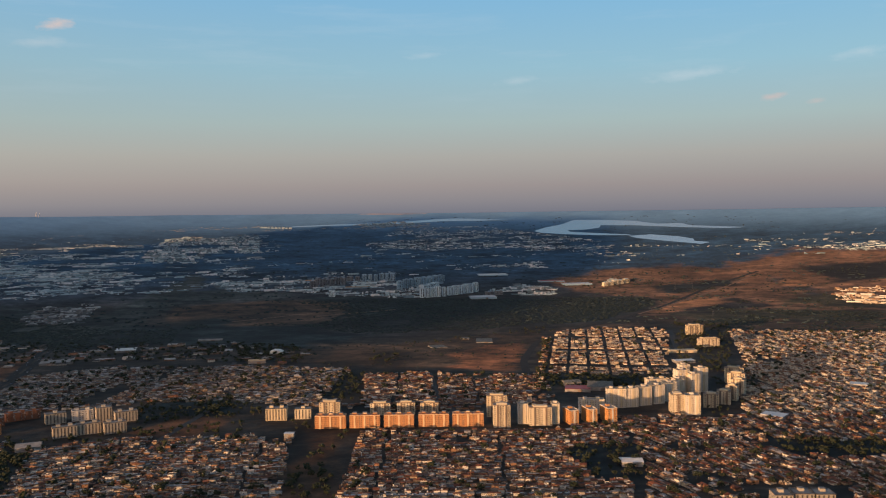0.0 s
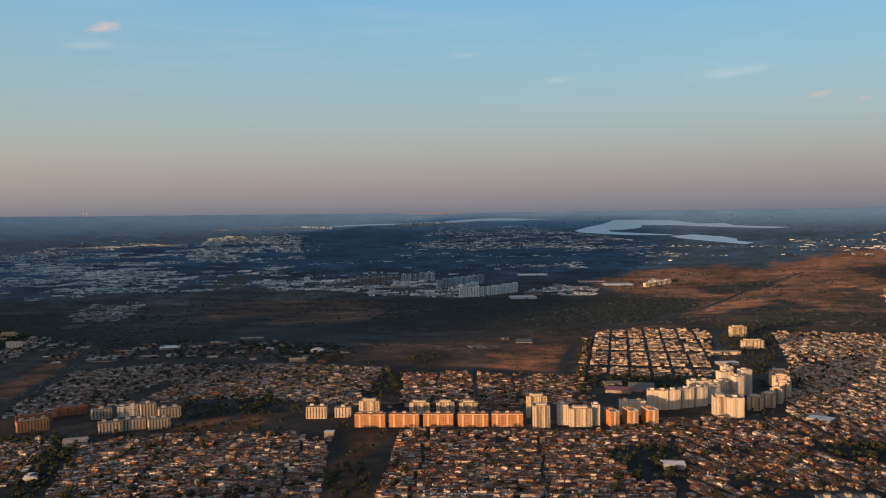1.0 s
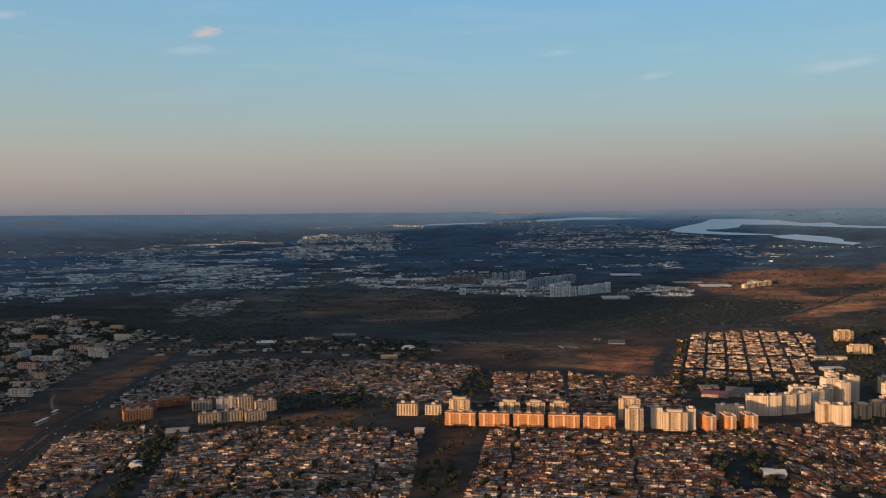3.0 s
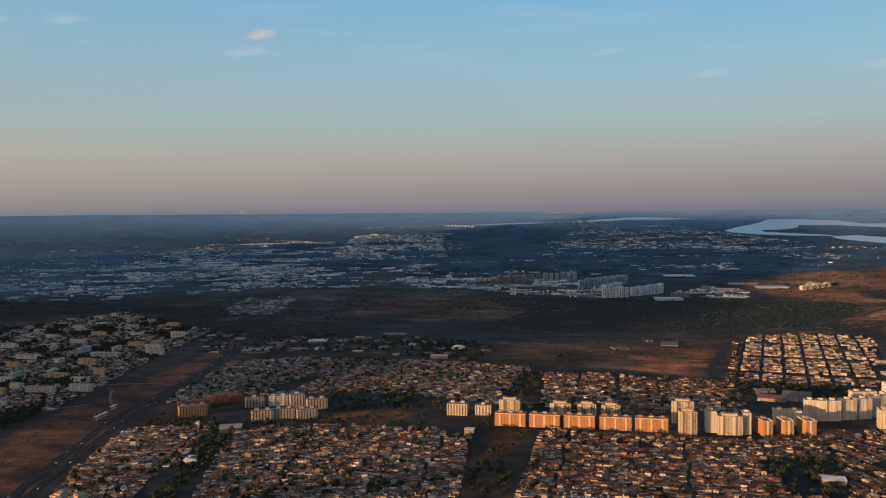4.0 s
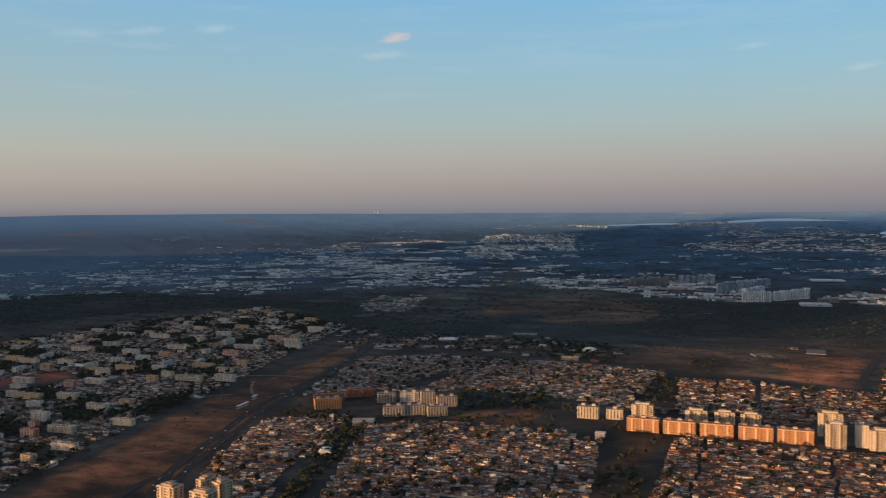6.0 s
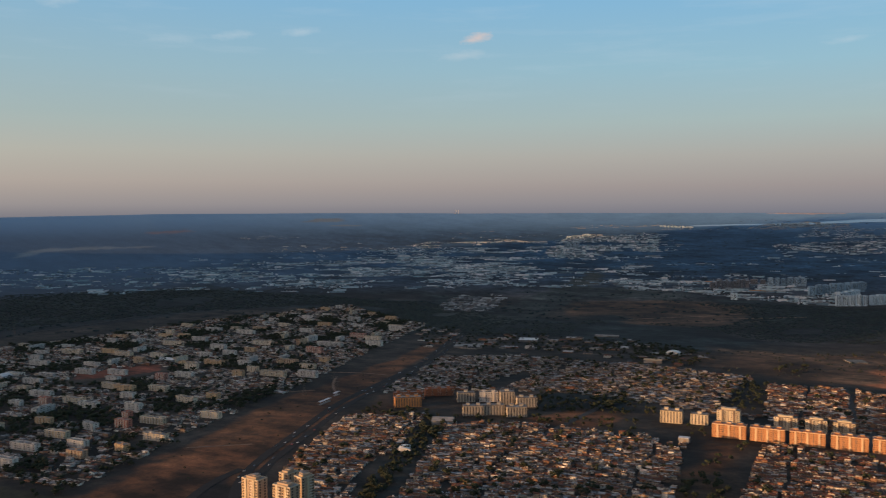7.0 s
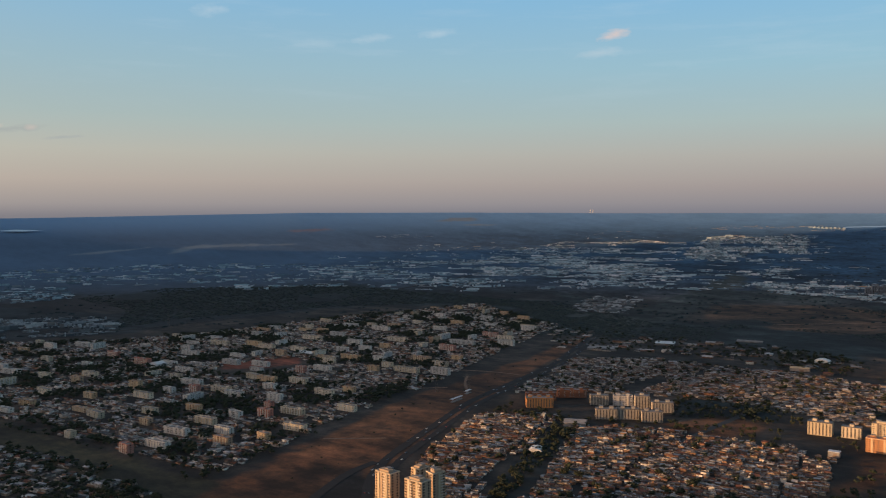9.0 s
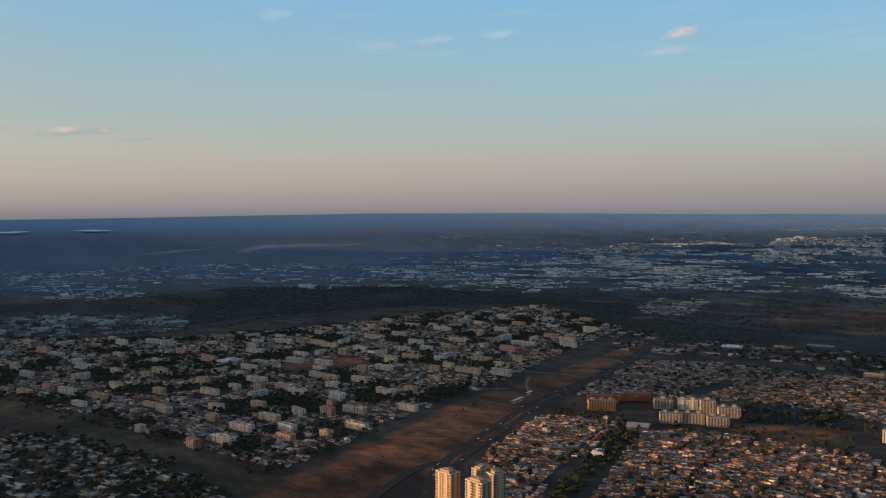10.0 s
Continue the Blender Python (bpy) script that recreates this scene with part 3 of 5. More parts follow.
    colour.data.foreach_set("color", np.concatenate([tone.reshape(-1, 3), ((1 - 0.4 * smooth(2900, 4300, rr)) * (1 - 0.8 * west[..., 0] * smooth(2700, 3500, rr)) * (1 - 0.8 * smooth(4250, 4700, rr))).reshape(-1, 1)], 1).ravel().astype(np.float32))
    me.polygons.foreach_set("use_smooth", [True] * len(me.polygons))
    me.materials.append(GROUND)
    me.update()
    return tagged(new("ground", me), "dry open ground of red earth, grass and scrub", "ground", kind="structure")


build_ground()


def ribbon(name, line, width, mat, lift, label, category="road"):
    """A road or path along a line of ground points, with a real thickness."""
    pts = []
    for (xa, ya), (xb, yb) in zip(line, line[1:]):
        steps = max(1, int(math.hypot(xb - xa, yb - ya) / 20))
        pts += [(xa + (xb - xa) * k / steps, ya + (yb - ya) * k / steps) for k in range(steps)]
    pts.append(line[-1])
    for _ in range(6):
        pts = [pts[0]] + [tuple((a + 2 * b + c) / 4 for a, b, c in zip(p, q, r)) for p, q, r in zip(pts, pts[1:], pts[2:])] + [pts[-1]]
    v, f = [], []
    for k, (x, y) in enumerate(pts):
        (xa, ya), (xb, yb) = pts[max(0, k - 1)], pts[min(len(pts) - 1, k + 1)]
        length = math.hypot(xb - xa, yb - ya)
        nx, ny = -(yb - ya) / length * width / 2, (xb - xa) / length * width / 2
        z = ground_z(x, y)
        v += [(x + nx, y + ny, z - 0.3), (x + nx, y + ny, z + lift), (x - nx, y - ny, z + lift), (x - nx, y - ny, z - 0.3)]
        if k:
            a, b = 4 * k - 4, 4 * k
            f += [(a + s, b + s, b + s + 1, a + s + 1) for s in range(3)]
    me = bpy.data.meshes.new(name)
    me.from_pydata(v, [], [t[::-1] for t in f])
    me.materials.append(mat)
    return tagged(new(name, me), label, category, kind="structure")


# ---- roads ----
HIGHWAY = [(-1017, 2259), (-966, 2046), (-844, 1600), (-811, 1336), (-793, 1197), (-734, 991), (-702, 876), (-679, 818), (-651, 767), (-609, 720)]
ribbon("road", HIGHWAY, 13, ROAD, 0.25, "dark asphalt highway carriageway along the earth strip")
ribbon("road", [(x + 18, y + 4) for x, y in HIGHWAY], 11, ROAD, 0.25, "dark asphalt highway carriageway beside the houses")
ribbon("road", [(12, 1471), (11, 1309), (11, 1149), (9, 923)], 9, LANE, 0.2, "straight asphalt street between house rows")
ribbon("road", [(-396, 2628), (-158, 2763)], 8, PATH, 0.2, "pale dirt road across the dry field")
ribbon("road", [(-632, 2522), (-342, 2763)], 7, PATH, 0.2, "pale dirt road across the dry field")
ribbon("road", [(160, 1560), (166, 1797), (226, 2068), (323, 2258), (475, 2419), (701, 2734), (997, 3151), (1254, 3391)], 16, ROAD, 0.25, "asphalt road winding out past red embankments")
ribbon("road", [(594, 2584), (752, 2789), (1056, 3137), (1201, 3308)], 9, PATH, 0.3, "bare red earth road bank")
ribbon("road", [(-30, 1683), (-16, 1520), (-11, 1420)], 9, LANE, 0.2, "asphalt street running between house rows")
ribbon("road", [(-359, 918), (-413, 1152), (-378, 1456), (-456, 1834)], 10, LANE, 0.2, "asphalt street running between house rows")
ribbon("road", [(-1016, 1414), (-886, 1465), (-842, 1455)], 5, PATH, 0.2, "pale footpath worn across the bare earth")
ribbon("road", [(-945, 905), (-980, 1190), (-891, 1276)], 4, PATH, 0.2, "pale footpath worn across the bare earth")
ribbon("road", [(-922, 1390), (-893, 1330), (-850, 1280)], 5, PATH, 0.2, "pale footpath worn across the bare earth")
ribbon("road", [(-830, 884), (-760, 938)], 4, PATH, 0.2, "pale footpath worn across the bare earth")
ribbon("road", [(-2743, 1071), (-2381, 1204), (-2055, 1360), (-2015, 1731), (-2011, 2187), (-2020, 2511), (-1997, 2771), (-1928, 3129)], 16, ROAD, 0.3, "asphalt road along the edge of the woods")
ribbon("road", [(595, 2234), (530, 1917), (490, 1709)], 14, LANE, 0.2, "straight asphalt avenue")
ribbon("road", [(-657, 674), (-687, 752), (-706, 820), (-697, 840)], 12, ROAD, 0.3, "dark asphalt slip road below the embankment")


# ---- house districts: outline, turn of the streets, lot width, lot depth, street width, share of lots built, storeys, trees ----
DISTRICTS = [
    ("front", [(-153, 1235), (261, 1228), (200, 873), (-116, 884)], 0, 7.8, 9.6, 5, 0.97, 0.75, 0.08),
    ("front", [(-419, 1169), (-396, 1209), (-224, 1210), (-179, 886), (-355, 893)], 4, 7.8, 9.6, 5, 0.96, 0.65, 0.10),
    ("front", [(-181, 1117), (-140, 1128), (-116, 884), (-147, 1049)], 0, 7.5, 13, 6.5, 0.8, 0.5, 0.1),
    ("front", [(-573, 1157), (-458, 1210), (-427, 1215), (-342, 876), (-466, 774)], 12, 7.8, 9.6, 5, 0.95, 0.6, 0.12),
    ("front", [(-676, 918), (-731, 1142), (-622, 1197), (-493, 751), (-521, 729), (-627, 830)], 14, 8.2, 10, 5.5, 0.93, 0.4, 0.14),
    ("back", [(-765, 1304), (-868, 1666), (-683, 1799), (-546, 1547), (-531, 1426), (-658, 1392), (-754, 1344)], 18, 8.2, 10, 5.5, 0.93, 0.4, 0.12),
    ("back", [(-679, 1776), (-414, 1784), (-193, 1724), (-182, 1530), (-213, 1398), (-345, 1439), (-542, 1450)], 20, 8.2, 10, 5.5, 0.94, 0.4, 0.12),
    ("back", [(-165, 1680), (-28, 1683), (-17, 1420), (-140, 1410)], 0, 8.2, 10, 5.5, 0.95, 0.5, 0.08),
    ("back", [(-12, 1670), (180, 1646), (193, 1537), (185, 1396), (68, 1399), (-7, 1403)], 0, 8.2, 10, 5.5, 0.95, 0.5, 0.08),
    ("back", [(-164, 1375), (62, 1363), (64, 1403), (-169, 1416)], 0, 10, 12, 6.5, 0.7, 0.7, 0.25),
    ("front", [(181, 1241), (238, 1304), (353, 1309), (397, 1282), (448, 1304), (446, 1269), (337, 1218), (265, 1208), (176, 1206)], -10, 8.2, 10, 6, 0.9, 0.5, 0.1),
    ("columns", [(177, 1646), (248, 2113), (323, 2258), (563, 2314), (596, 2266), (437, 1640)], -9, 8.6, 12, 17, 0.95, 0.8, 0.05),
    ("right", [(747, 2220), (1213, 2127), (518, 905), (481, 1005), (443, 1219), (428, 1270), (513, 1442), (629, 1764)], -84, 9.5, 11.5, 9, 0.95, 1.1, 0.12),
    ("right", [(268, 1221), (436, 1269), (442, 1194), (462, 1071), (510, 982), (495, 863), (203, 873), (241, 993), (261, 1138)], -66, 9.0, 11, 8, 0.92, 0.6, 0.16),
    ("corner", [(-1323, 520), (-1199, 601), (-979, 634), (-772, 579), (-998, 393)], 10, 11, 15, 9, 0.55, 0.3, 0.6),
    ("blocks", [(-2321, 907), (-1918, 1237), (-1819, 1524), (-1766, 1973), (-1578, 2453), (-1129, 2164), (-925, 1236), (-892, 962), (-831, 756), (-823, 675), (-956, 688), (-1290, 682), (-1672, 655)], 2, 9.5, 11, 8, 0.74, 0.5, 0.16),
    ("edge", [(-1125, 2114), (-675, 2079), (-519, 2120), (-297, 1965), (-321, 1798), (-603, 1852), (-946, 1775)], 10, 22, 26, 14, 0.26, 0.2, 0.9),
]
# kept free of houses: parks, yards, and the ground under large buildings
CLEAR = [
    [(-182, 930), (-191, 1055), (-174, 1130), (-157, 1242), (-123, 1240), (-122, 928)],
    [(195, 1155), (261, 1138), (241, 993), (181, 995), (158, 1115)],
    [(434, 1173), (601, 1145), (581, 1066), (448, 1089)],
    [(-609, 1172), (-508, 796), (-469, 828), (-558, 1127)],
    [(-201, 1694), (-161, 1692), (-142, 1436), (-213, 1462)],
    [(-640, 1469), (-613, 1614), (-579, 1552), (-594, 1409)],
    [(-1357, 1095), (-1414, 1217), (-1353, 1362), (-1258, 1301), (-1261, 1174)],
    [(541, 1675), (605, 1701), (463, 1303), (406, 1281), (385, 1282)],
    [(338, 911), (360, 972), (469, 967), (440, 907)],
    [(-517, 788), (-567, 940), (-561, 1048), (-530, 1037), (-522, 946)],
    [(617, 2344), (784, 2328), (555, 1616), (443, 1623)],
]
SPOTS = []  # footprints of the large buildings, filled as they are listed
BLOCKS = []  # style, label, x, y, width, depth, storeys, turn


def listed(style, label, x, y, width, depth, storeys, turn=0.0):
    """A block whose front middle stands at x, y."""
    a = radians(turn)
    cx, cy = x - math.sin(a) * depth / 2, y + math.cos(a) * depth / 2
    BLOCKS.append((style, label, cx, cy, width, depth, storeys, turn))
    SPOTS.append((cx, cy, math.hypot(width, depth) / 2 + 5))


PEACH_LABEL = "six-storey peach apartment block with cream bays, sunlit"
for x, y, w in ((-171, 1252, 45.7), (-120, 1253, 44.8), (-69, 1254, 44.8), (-17, 1254, 45.5), (34, 1255, 46.3)):
    listed("peach", PEACH_LABEL, x, y, w, 15, 6, 0)
listed("cream", "cream apartment block with rooftop penthouses behind the peach row", *(-181, 1319, 32.1), 16, 8, 0)
listed("strip_cream", "cream apartment block with dark vertical window strips", *(-262, 1305, 31.9), 18, 6, 3)
listed("strip_cream", "small cream apartment block with dark window strips", *(-222, 1313, 24.9), 14, 5, 3)
listed("cream", "cream twelve-storey tower behind another tower", *(81, 1312, 31.6), 16, 11, 0)
listed("cream", "cream twelve-storey tower with open balconies", *(84, 1246, 25.0), 18, 11, 0)
listed("white", "narrow white twelve-storey tower of a row of three", *(117, 1265, 15.2), 18, 10, 0)
listed("cream", "wide cream tower with rows of balconies", *(142, 1253, 33.5), 18, 9, 0)
listed("white", "narrow white tower of a row of three", *(166, 1262, 11.0), 18, 10, 0)
for x, y, w in ((193, 1257, 22.6), (222, 1263, 21.9), (252, 1268, 24.5)):
    listed("ochre", "orange and white apartment block, sunlit gable", x, y, w * 0.62, 28, 7, 15)
listed("white", "pale grey-white apartment block behind the orange ones", *(231, 1327, 39.7), 14, 7, -4)
for (x, y, w), turn, n in (((277, 1363, 31.7), -6, 10), ((304, 1365, 19.9), 8, 10), ((328, 1376, 21.0), 14, 10), ((353, 1387, 20.2), 18, 10), ((379, 1406, 20.5), 24, 10), ((369, 1455, 38.5), 10, 9)):
    listed("white", "white slab of apartments in a curving row", x, y, w, 16, n, turn)
listed("cream", "cream-white tower of two joined wings on a podium", *(364, 1316, 20.0), 24, 10, -4)
listed("white", "broad cream-white tower wing on a podium", *(385, 1307, 22.5), 22, 10, -4)
for x, y, w in ((-103, 1333, 31.5), (-62, 1335, 28.7), (-25, 1333, 28.7)):
    listed("cream", "cream mid-rise block behind the peach row", x, y, w, 13, 6, 0)
for (x, y, w), turn, n in (((428, 1355, 23.3), -14, 7), ((455, 1377, 21.8), -22, 7), ((477, 1405, 18.5), -30, 8), ((500, 1443, 22.8), -34, 9), ((517, 1498, 29.5), -26, 9), ((531, 1547, 32.5), -12, 9)):
    listed("cream", "cream apartment block stepping round the curve of the street", x, y, w, 15, n, turn)
for (x, y, w), n in (((413, 1457, 22.1), 14), ((431, 1447, 16.2), 12), ((452, 1473, 17.5), 14), ((430, 1503, 15.9), 14), ((401, 1436, 15.2), 10)):
    listed("white", "slender white apartment tower standing in a cluster", x, y, w, 18, n, 15)
listed("cream", "lone tan twelve-storey block at the edge of town", *(638, 2147, 39.3), 20, 8, 4)
listed("cream", "long cream apartment block", *(614, 1959, 48.7), 14, 6, 2)
for x, y, w in ((358, 888, 18.9), (381, 891, 20.1), (403, 889, 20.0)):
    listed("strip", "large cream apartment block with a flat roof", x, y, w, 20, 5, -3)
listed("strip_ochre", "ochre apartment block with dark window strips", *(-673, 1229, 43.8), 18, 5, 36)
listed("brick", "long brick-red apartment terrace", *(-698, 1278, 52.2), 12, 4, 36)
listed("brick", "long brick-red apartment terrace", *(-665, 1328, 49.9), 12, 4, 34)
listed("strip", "cream apartment block with window strips", *(-602, 1303, 29.5), 16, 5, 30)
listed("strip", "long pale apartment block with window strips", *(-551, 1219, 32.5), 15, 5, 28)
listed("strip", "long pale apartment block with window strips", *(-523, 1237, 32.4), 15, 5, 28)
listed("strip", "tan apartment block with window strips", *(-486, 1241, 31.1), 16, 5, 28)
listed("strip", "pale apartment block with a lift house on top", *(-496, 1311, 33.4), 15, 5, 28)
listed("grey", "grey-white apartment block in shade", *(-568, 1321, 31.1), 15, 5, 28)
listed("strip", "beige apartment block with a pyramid roof", *(-532, 1315, 23.3), 16, 7, 28)
for (x, y, w), deep, n, turn in (((-563, 691, 22.4), 14, 16, -6), ((-520, 687, 23.4), 14, 16, -6), ((-549, 729, 12.7), 16, 15, -6), ((-514, 724, 16.4), 13, 16, 72)):
    listed("tower", "sixteen-storey cream tower with stacked balconies", x, y, w, deep, n, turn)

LOW_LABEL = "four-storey walk-up apartment block among trees"
LOW = [
    (-1448, 819, 37.1),
    (-1380, 752, 33.9),
    (-1473, 741, 45.1),
    (-1519, 729, 24.4),
    (-1214, 770, 39.9),
    (-1162, 833, 29.4),
    (-1106, 786, 20.0),
    (-985, 718, 40.7),
    (-998, 678, 21.5),
    (-1273, 899, 40.9),
    (-1038, 842, 39.1),
    (-929, 783, 28.5),
    (-1032, 895, 25.0),
    (-996, 924, 25.0),
    (-974, 962, 43.4),
    (-897, 891, 37.6),
    (-899, 831, 20.1),
    (-1271, 951, 23.5),
    (-1237, 980, 19.5),
    (-1201, 1009, 43.0),
    (-1245, 1125, 38.6),
    (-1204, 1122, 43.3),
    (-1149, 1077, 27.0),
    (-1029, 963, 13.9),
    (-1033, 1096, 42.9),
    (-918, 1028, 33.8),
    (-1012, 1139, 23.2),
    (-1197, 1266, 40.4),
    (-1689, 1117, 41.2),
    (-1525, 957, 37.4),
    (-1586, 899, 28.3),
    (-1347, 845, 25.0),
    (-1747, 900, 33.6),
    (-1949, 925, 48.0),
    (-1765, 1005, 29.0),
    (-1415, 1415, 39.7),
    (-1239, 1398, 53.3),
    (-1295, 1513, 33.0),
    (-1217, 1225, 22.8),
    (-1130, 678, 14.0),
    (-1781, 787, 40.5),
    (-1517, 687, 39.7),
    (-1572, 1234, 51.8),
    (-1558, 1099, 42.7),
    (-1503, 1398, 54.0),
    (-1319, 1665, 56.4),
    (-1103, 1473, 48.8),
    (-1158, 1715, 68.3),
    (-1137, 1621, 45.8),
    (-1046, 1350, 56.6),
    (-1030, 1444, 35.2),
    (-1042, 1523, 24.4),
    (-1484, 1798, 61.9),
    (-1165, 1854, 43.2),
    (-1516, 1566, 57.7),
    (-1635, 1370, 55.7),
]
for k, (x, y, w) in enumerate(LOW):
    listed(("low_cream", "low_tan", "low_white", "low_pink", "low_cream")[k % 5], LOW_LABEL, x, y, w, 10, 3 + (k % 5 == 3), 4 if k % 4 else -6)
rng = random.Random(11)
FAR_BLOCKS = [(-2150, 930), (-1918, 1237), (-1819, 1524), (-1766, 1973), (-1578, 2430), (-1140, 2150), (-945, 1236), (-912, 962), (-1000, 720), (-1672, 680)]
tries = 0
while len(BLOCKS) < 215 and tries < 9000:
    tries += 1
    x, y = rng.uniform(-2150, -900), rng.uniform(690, 2450)
    if inside(x, y, FAR_BLOCKS) and all(math.hypot(x - a, y - b) > r + 26 for a, b, r in SPOTS):
        listed(rng.choice(("low_cream", "low_white", "low_white", "low_tan")), LOW_LABEL, x, y, rng.uniform(22, 46), rng.uniform(8, 11), rng.choice((2, 3, 3, 3, 4)), rng.choice((0, 4, 4, 8, 94)))

WINDOWS = {}


def window_mesh(w, h, mat_frame, reach=0.12):
    """One window: a proud frame round a set-back pane."""
    key = (w, h, mat_frame.name)
    if key not in WINDOWS:
        me = bpy.data.meshes.new("window")
        a, b, t = w / 2, h / 2, 0.14
        v = [(-a, -0.02, -b), (a, -0.02, -b), (a, -0.02, b), (-a, -0.02, b), (-a, -reach, -b), (a, -reach, -b), (a, -reach, b), (-a, -reach, b),
             (-a + t, -reach, -b + t), (a - t, -reach, -b + t), (a - t, -reach, b - t), (-a + t, -reach, b - t),
             (-a + t, -0.03, -b + t), (a - t, -0.03, -b + t), (a - t, -0.03, b - t), (-a + t, -0.03, b - t)]
        f = []
        for k in range(4):
            n = (k + 1) % 4
            f += [(k, n, 4 + n, 4 + k), (4 + k, 4 + n, 8 + n, 8 + k), (8 + k, 8 + n, 12 + n, 12 + k)]
        f.append((12, 13, 14, 15))
        me.from_pydata(v, [], f)
        me.materials.append(mat_frame)
        me.materials.append(GLASS)
        me.polygons[12].material_index = 1
        WINDOWS[key] = me
    return WINDOWS[key]


STYLE = {
    "strip": (STRIP_WALL, DARK_STRIP, WHITE, 1.6, 1.4, 4.0), "strip_ochre": (OCHRE, DARK_STRIP, WHITE, 1.6, 1.4, 4.0),  # wall, bay, frame, window width, height, pitch between windows
    "peach": (PEACH, SAND, OCHRE, 1.4, 1.2, 2.9), "strip_cream": (CREAM, DARK_STRIP, WHITE, 1.6, 1.4, 4.0), "cream": (CREAM, TRIM, WHITE, 2.0, 1.5, 3.9), "white": (WHITE, CREAM, GREY, 1.5, 1.3, 3.5), "ochre": (OCHRE, WHITE, WHITE, 2.0, 1.5, 4.2),
    "brick": (BRICK, BRICK, WHITE, 1.8, 1.4, 4.4), "grey": (GREY, WHITE, WHITE, 2.0, 1.5, 4.0), "tower": (TOWER_WALL, CREAM, SAND, 2.6, 1.9, 3.5),
    "low_cream": (LOW_CREAM, SLAB, WHITE, 2.3, 1.5, 3.6), "low_tan": (LOW_TAN, CREAM, WHITE, 2.3, 1.5, 3.6), "low_white": (LOW_WHITE, GREY, GREY, 2.3, 1.5, 3.6), "low_pink": (LOW_PINK, WHITE, WHITE, 2.3, 1.5, 3.6),
}
STOREY = 2.9


def apartment(style, label, x, y, width, depth, storeys, turn):
    wall_mat, bay_mat, frame_mat, ww, wh, pitch = STYLE[style]
    low, strips = style.startswith("low"), style.startswith("strip")
    block = new("apartment_block")
    block.matrix_world = pose(x, y, ground_z(x, y), 0, 0, turn)
    tagged(block, label, "apartment building", group="low apartment blocks" if low else "apartment blocks")
    h = storeys * STOREY + (0.6 if low else 1.0)
    body = Soup()
    body.box(0, 0, -0.5, width, depth, h + 0.5)
    part("wall", body, wall_mat, block)
    # parapet round a sunken flat roof
    rim = Soup()
    for bx, by, bw, bd in ((0, -depth / 2 + 0.15, width + 0.3, 0.5), (0, depth / 2 - 0.15, width + 0.3, 0.5), (-width / 2 + 0.15, 0, 0.5, depth - 0.6), (width / 2 - 0.15, 0, 0.5, depth - 0.6)):
        rim.box(bx, by, h + 0.003, bw, bd, 0.9, bottom=True)
    part("parapet", rim, wall_mat if low else bay_mat, block)
    deck = Soup()
    deck.box(0, 0, h + 0.004, width - 0.7, depth - 0.7, 0.12)
    part("roof", deck, SLAB, block)
    # lift houses and tanks
    for k in range(1 if width < 30 else 2 if width < 42 else 3):
        hut = Soup()
        bx = (k + 0.5) / (1 if width < 30 else 2 if width < 42 else 3) * width - width / 2
        tall = 1.2 if low else 3.2
        hut.box(bx, depth * 0.12, h + 0.12, 5.5 if not low else 3.5, min(6, depth * 0.5), tall)
        house_on_top = part("lift_house", hut, wall_mat if k % 2 == 0 or strips else bay_mat, block)
        if not low:
            cap = Soup()
            cap.box(bx, depth * 0.12, h + 0.123 + tall, 6.0, min(6, depth * 0.5) + 0.5, 0.25, bottom=True)
            part("cap", cap, SLAB, house_on_top)
    if style in ("cream", "tower") and storeys > 5:
        attic = Soup()
        attic.box(0, -depth * 0.1, h + 0.121, width * 0.62, depth * 0.5, 2.7)
        part("penthouse", attic, wall_mat, block)
    # bays: upright strips that stand out of the front
    bays = max(1, round(width / (4.6 if strips else 14)))
    for k in range(0 if low else bays):
        bx = (k + 0.5) * width / bays - width / 2
        for side in (-1, 1):
            bay = Soup()
            if strips:
                bay.box(bx, side * (depth / 2 + 0.06), 0.6, 1.7, 0.2, h - 1.4)
            else:
                bay.box(bx, side * (depth / 2 + 0.35), 0.0, 2.6, 0.7, h + 0.4)
            part("window_strip" if strips else "bay", bay, bay_mat, block)
    if low:  # stair bays, fins and eaves that stand out of the long faces
        fins = Soup()
        for k in range(max(3, round(width / 5.5))):
            bx = (k + 0.5) * width / max(3, round(width / 5.5)) - width / 2
            for side in (-1, 1):
                fins.box(bx, side * (depth / 2 + 0.3), 0.0, 1.5, 0.6, h + (0.5 if k % 2 else -0.4))
        tagged(part("stair_bay", fins, bay_mat if style != "low_cream" else LOW_WHITE, block), "pale upright stair bays", kind="stuff")
    # dark strips standing in for shaded recesses between the sections, and low tile roofs on the peach row
    if style in ("white", "cream", "tower", "peach"):
        for k in range(1, bays):
            bx = k * width / bays - width / 2
            joint = Soup()
            joint.box(bx, -depth / 2 - 0.05, 0.0, 0.7, 0.2, h - 0.6)
            part("joint", joint, TRIM, block)
    if style == "peach":
        for k in range(bays):
            hip = Soup()
            hip.roof((k + 0.5) * width / bays - width / 2, -depth * 0.22, h + 0.13, width / bays - 1.0, depth * 0.42, 1.7, 0, 2.0)
            part("tile_roof", hip, TILE, block)
    # windows, one by one on the faces towards the town; the rest joined
    glass = window_mesh(ww, wh, frame_mat)
    cols = max(2, int((width - 1.5) / pitch))
    side_cols = max(1, int((depth - 2) / (pitch * 1.5)))
    joined = Soup()
    single = not low and x < 620
    for s in range(storeys):
        z = 1.0 + s * STOREY + 1.5
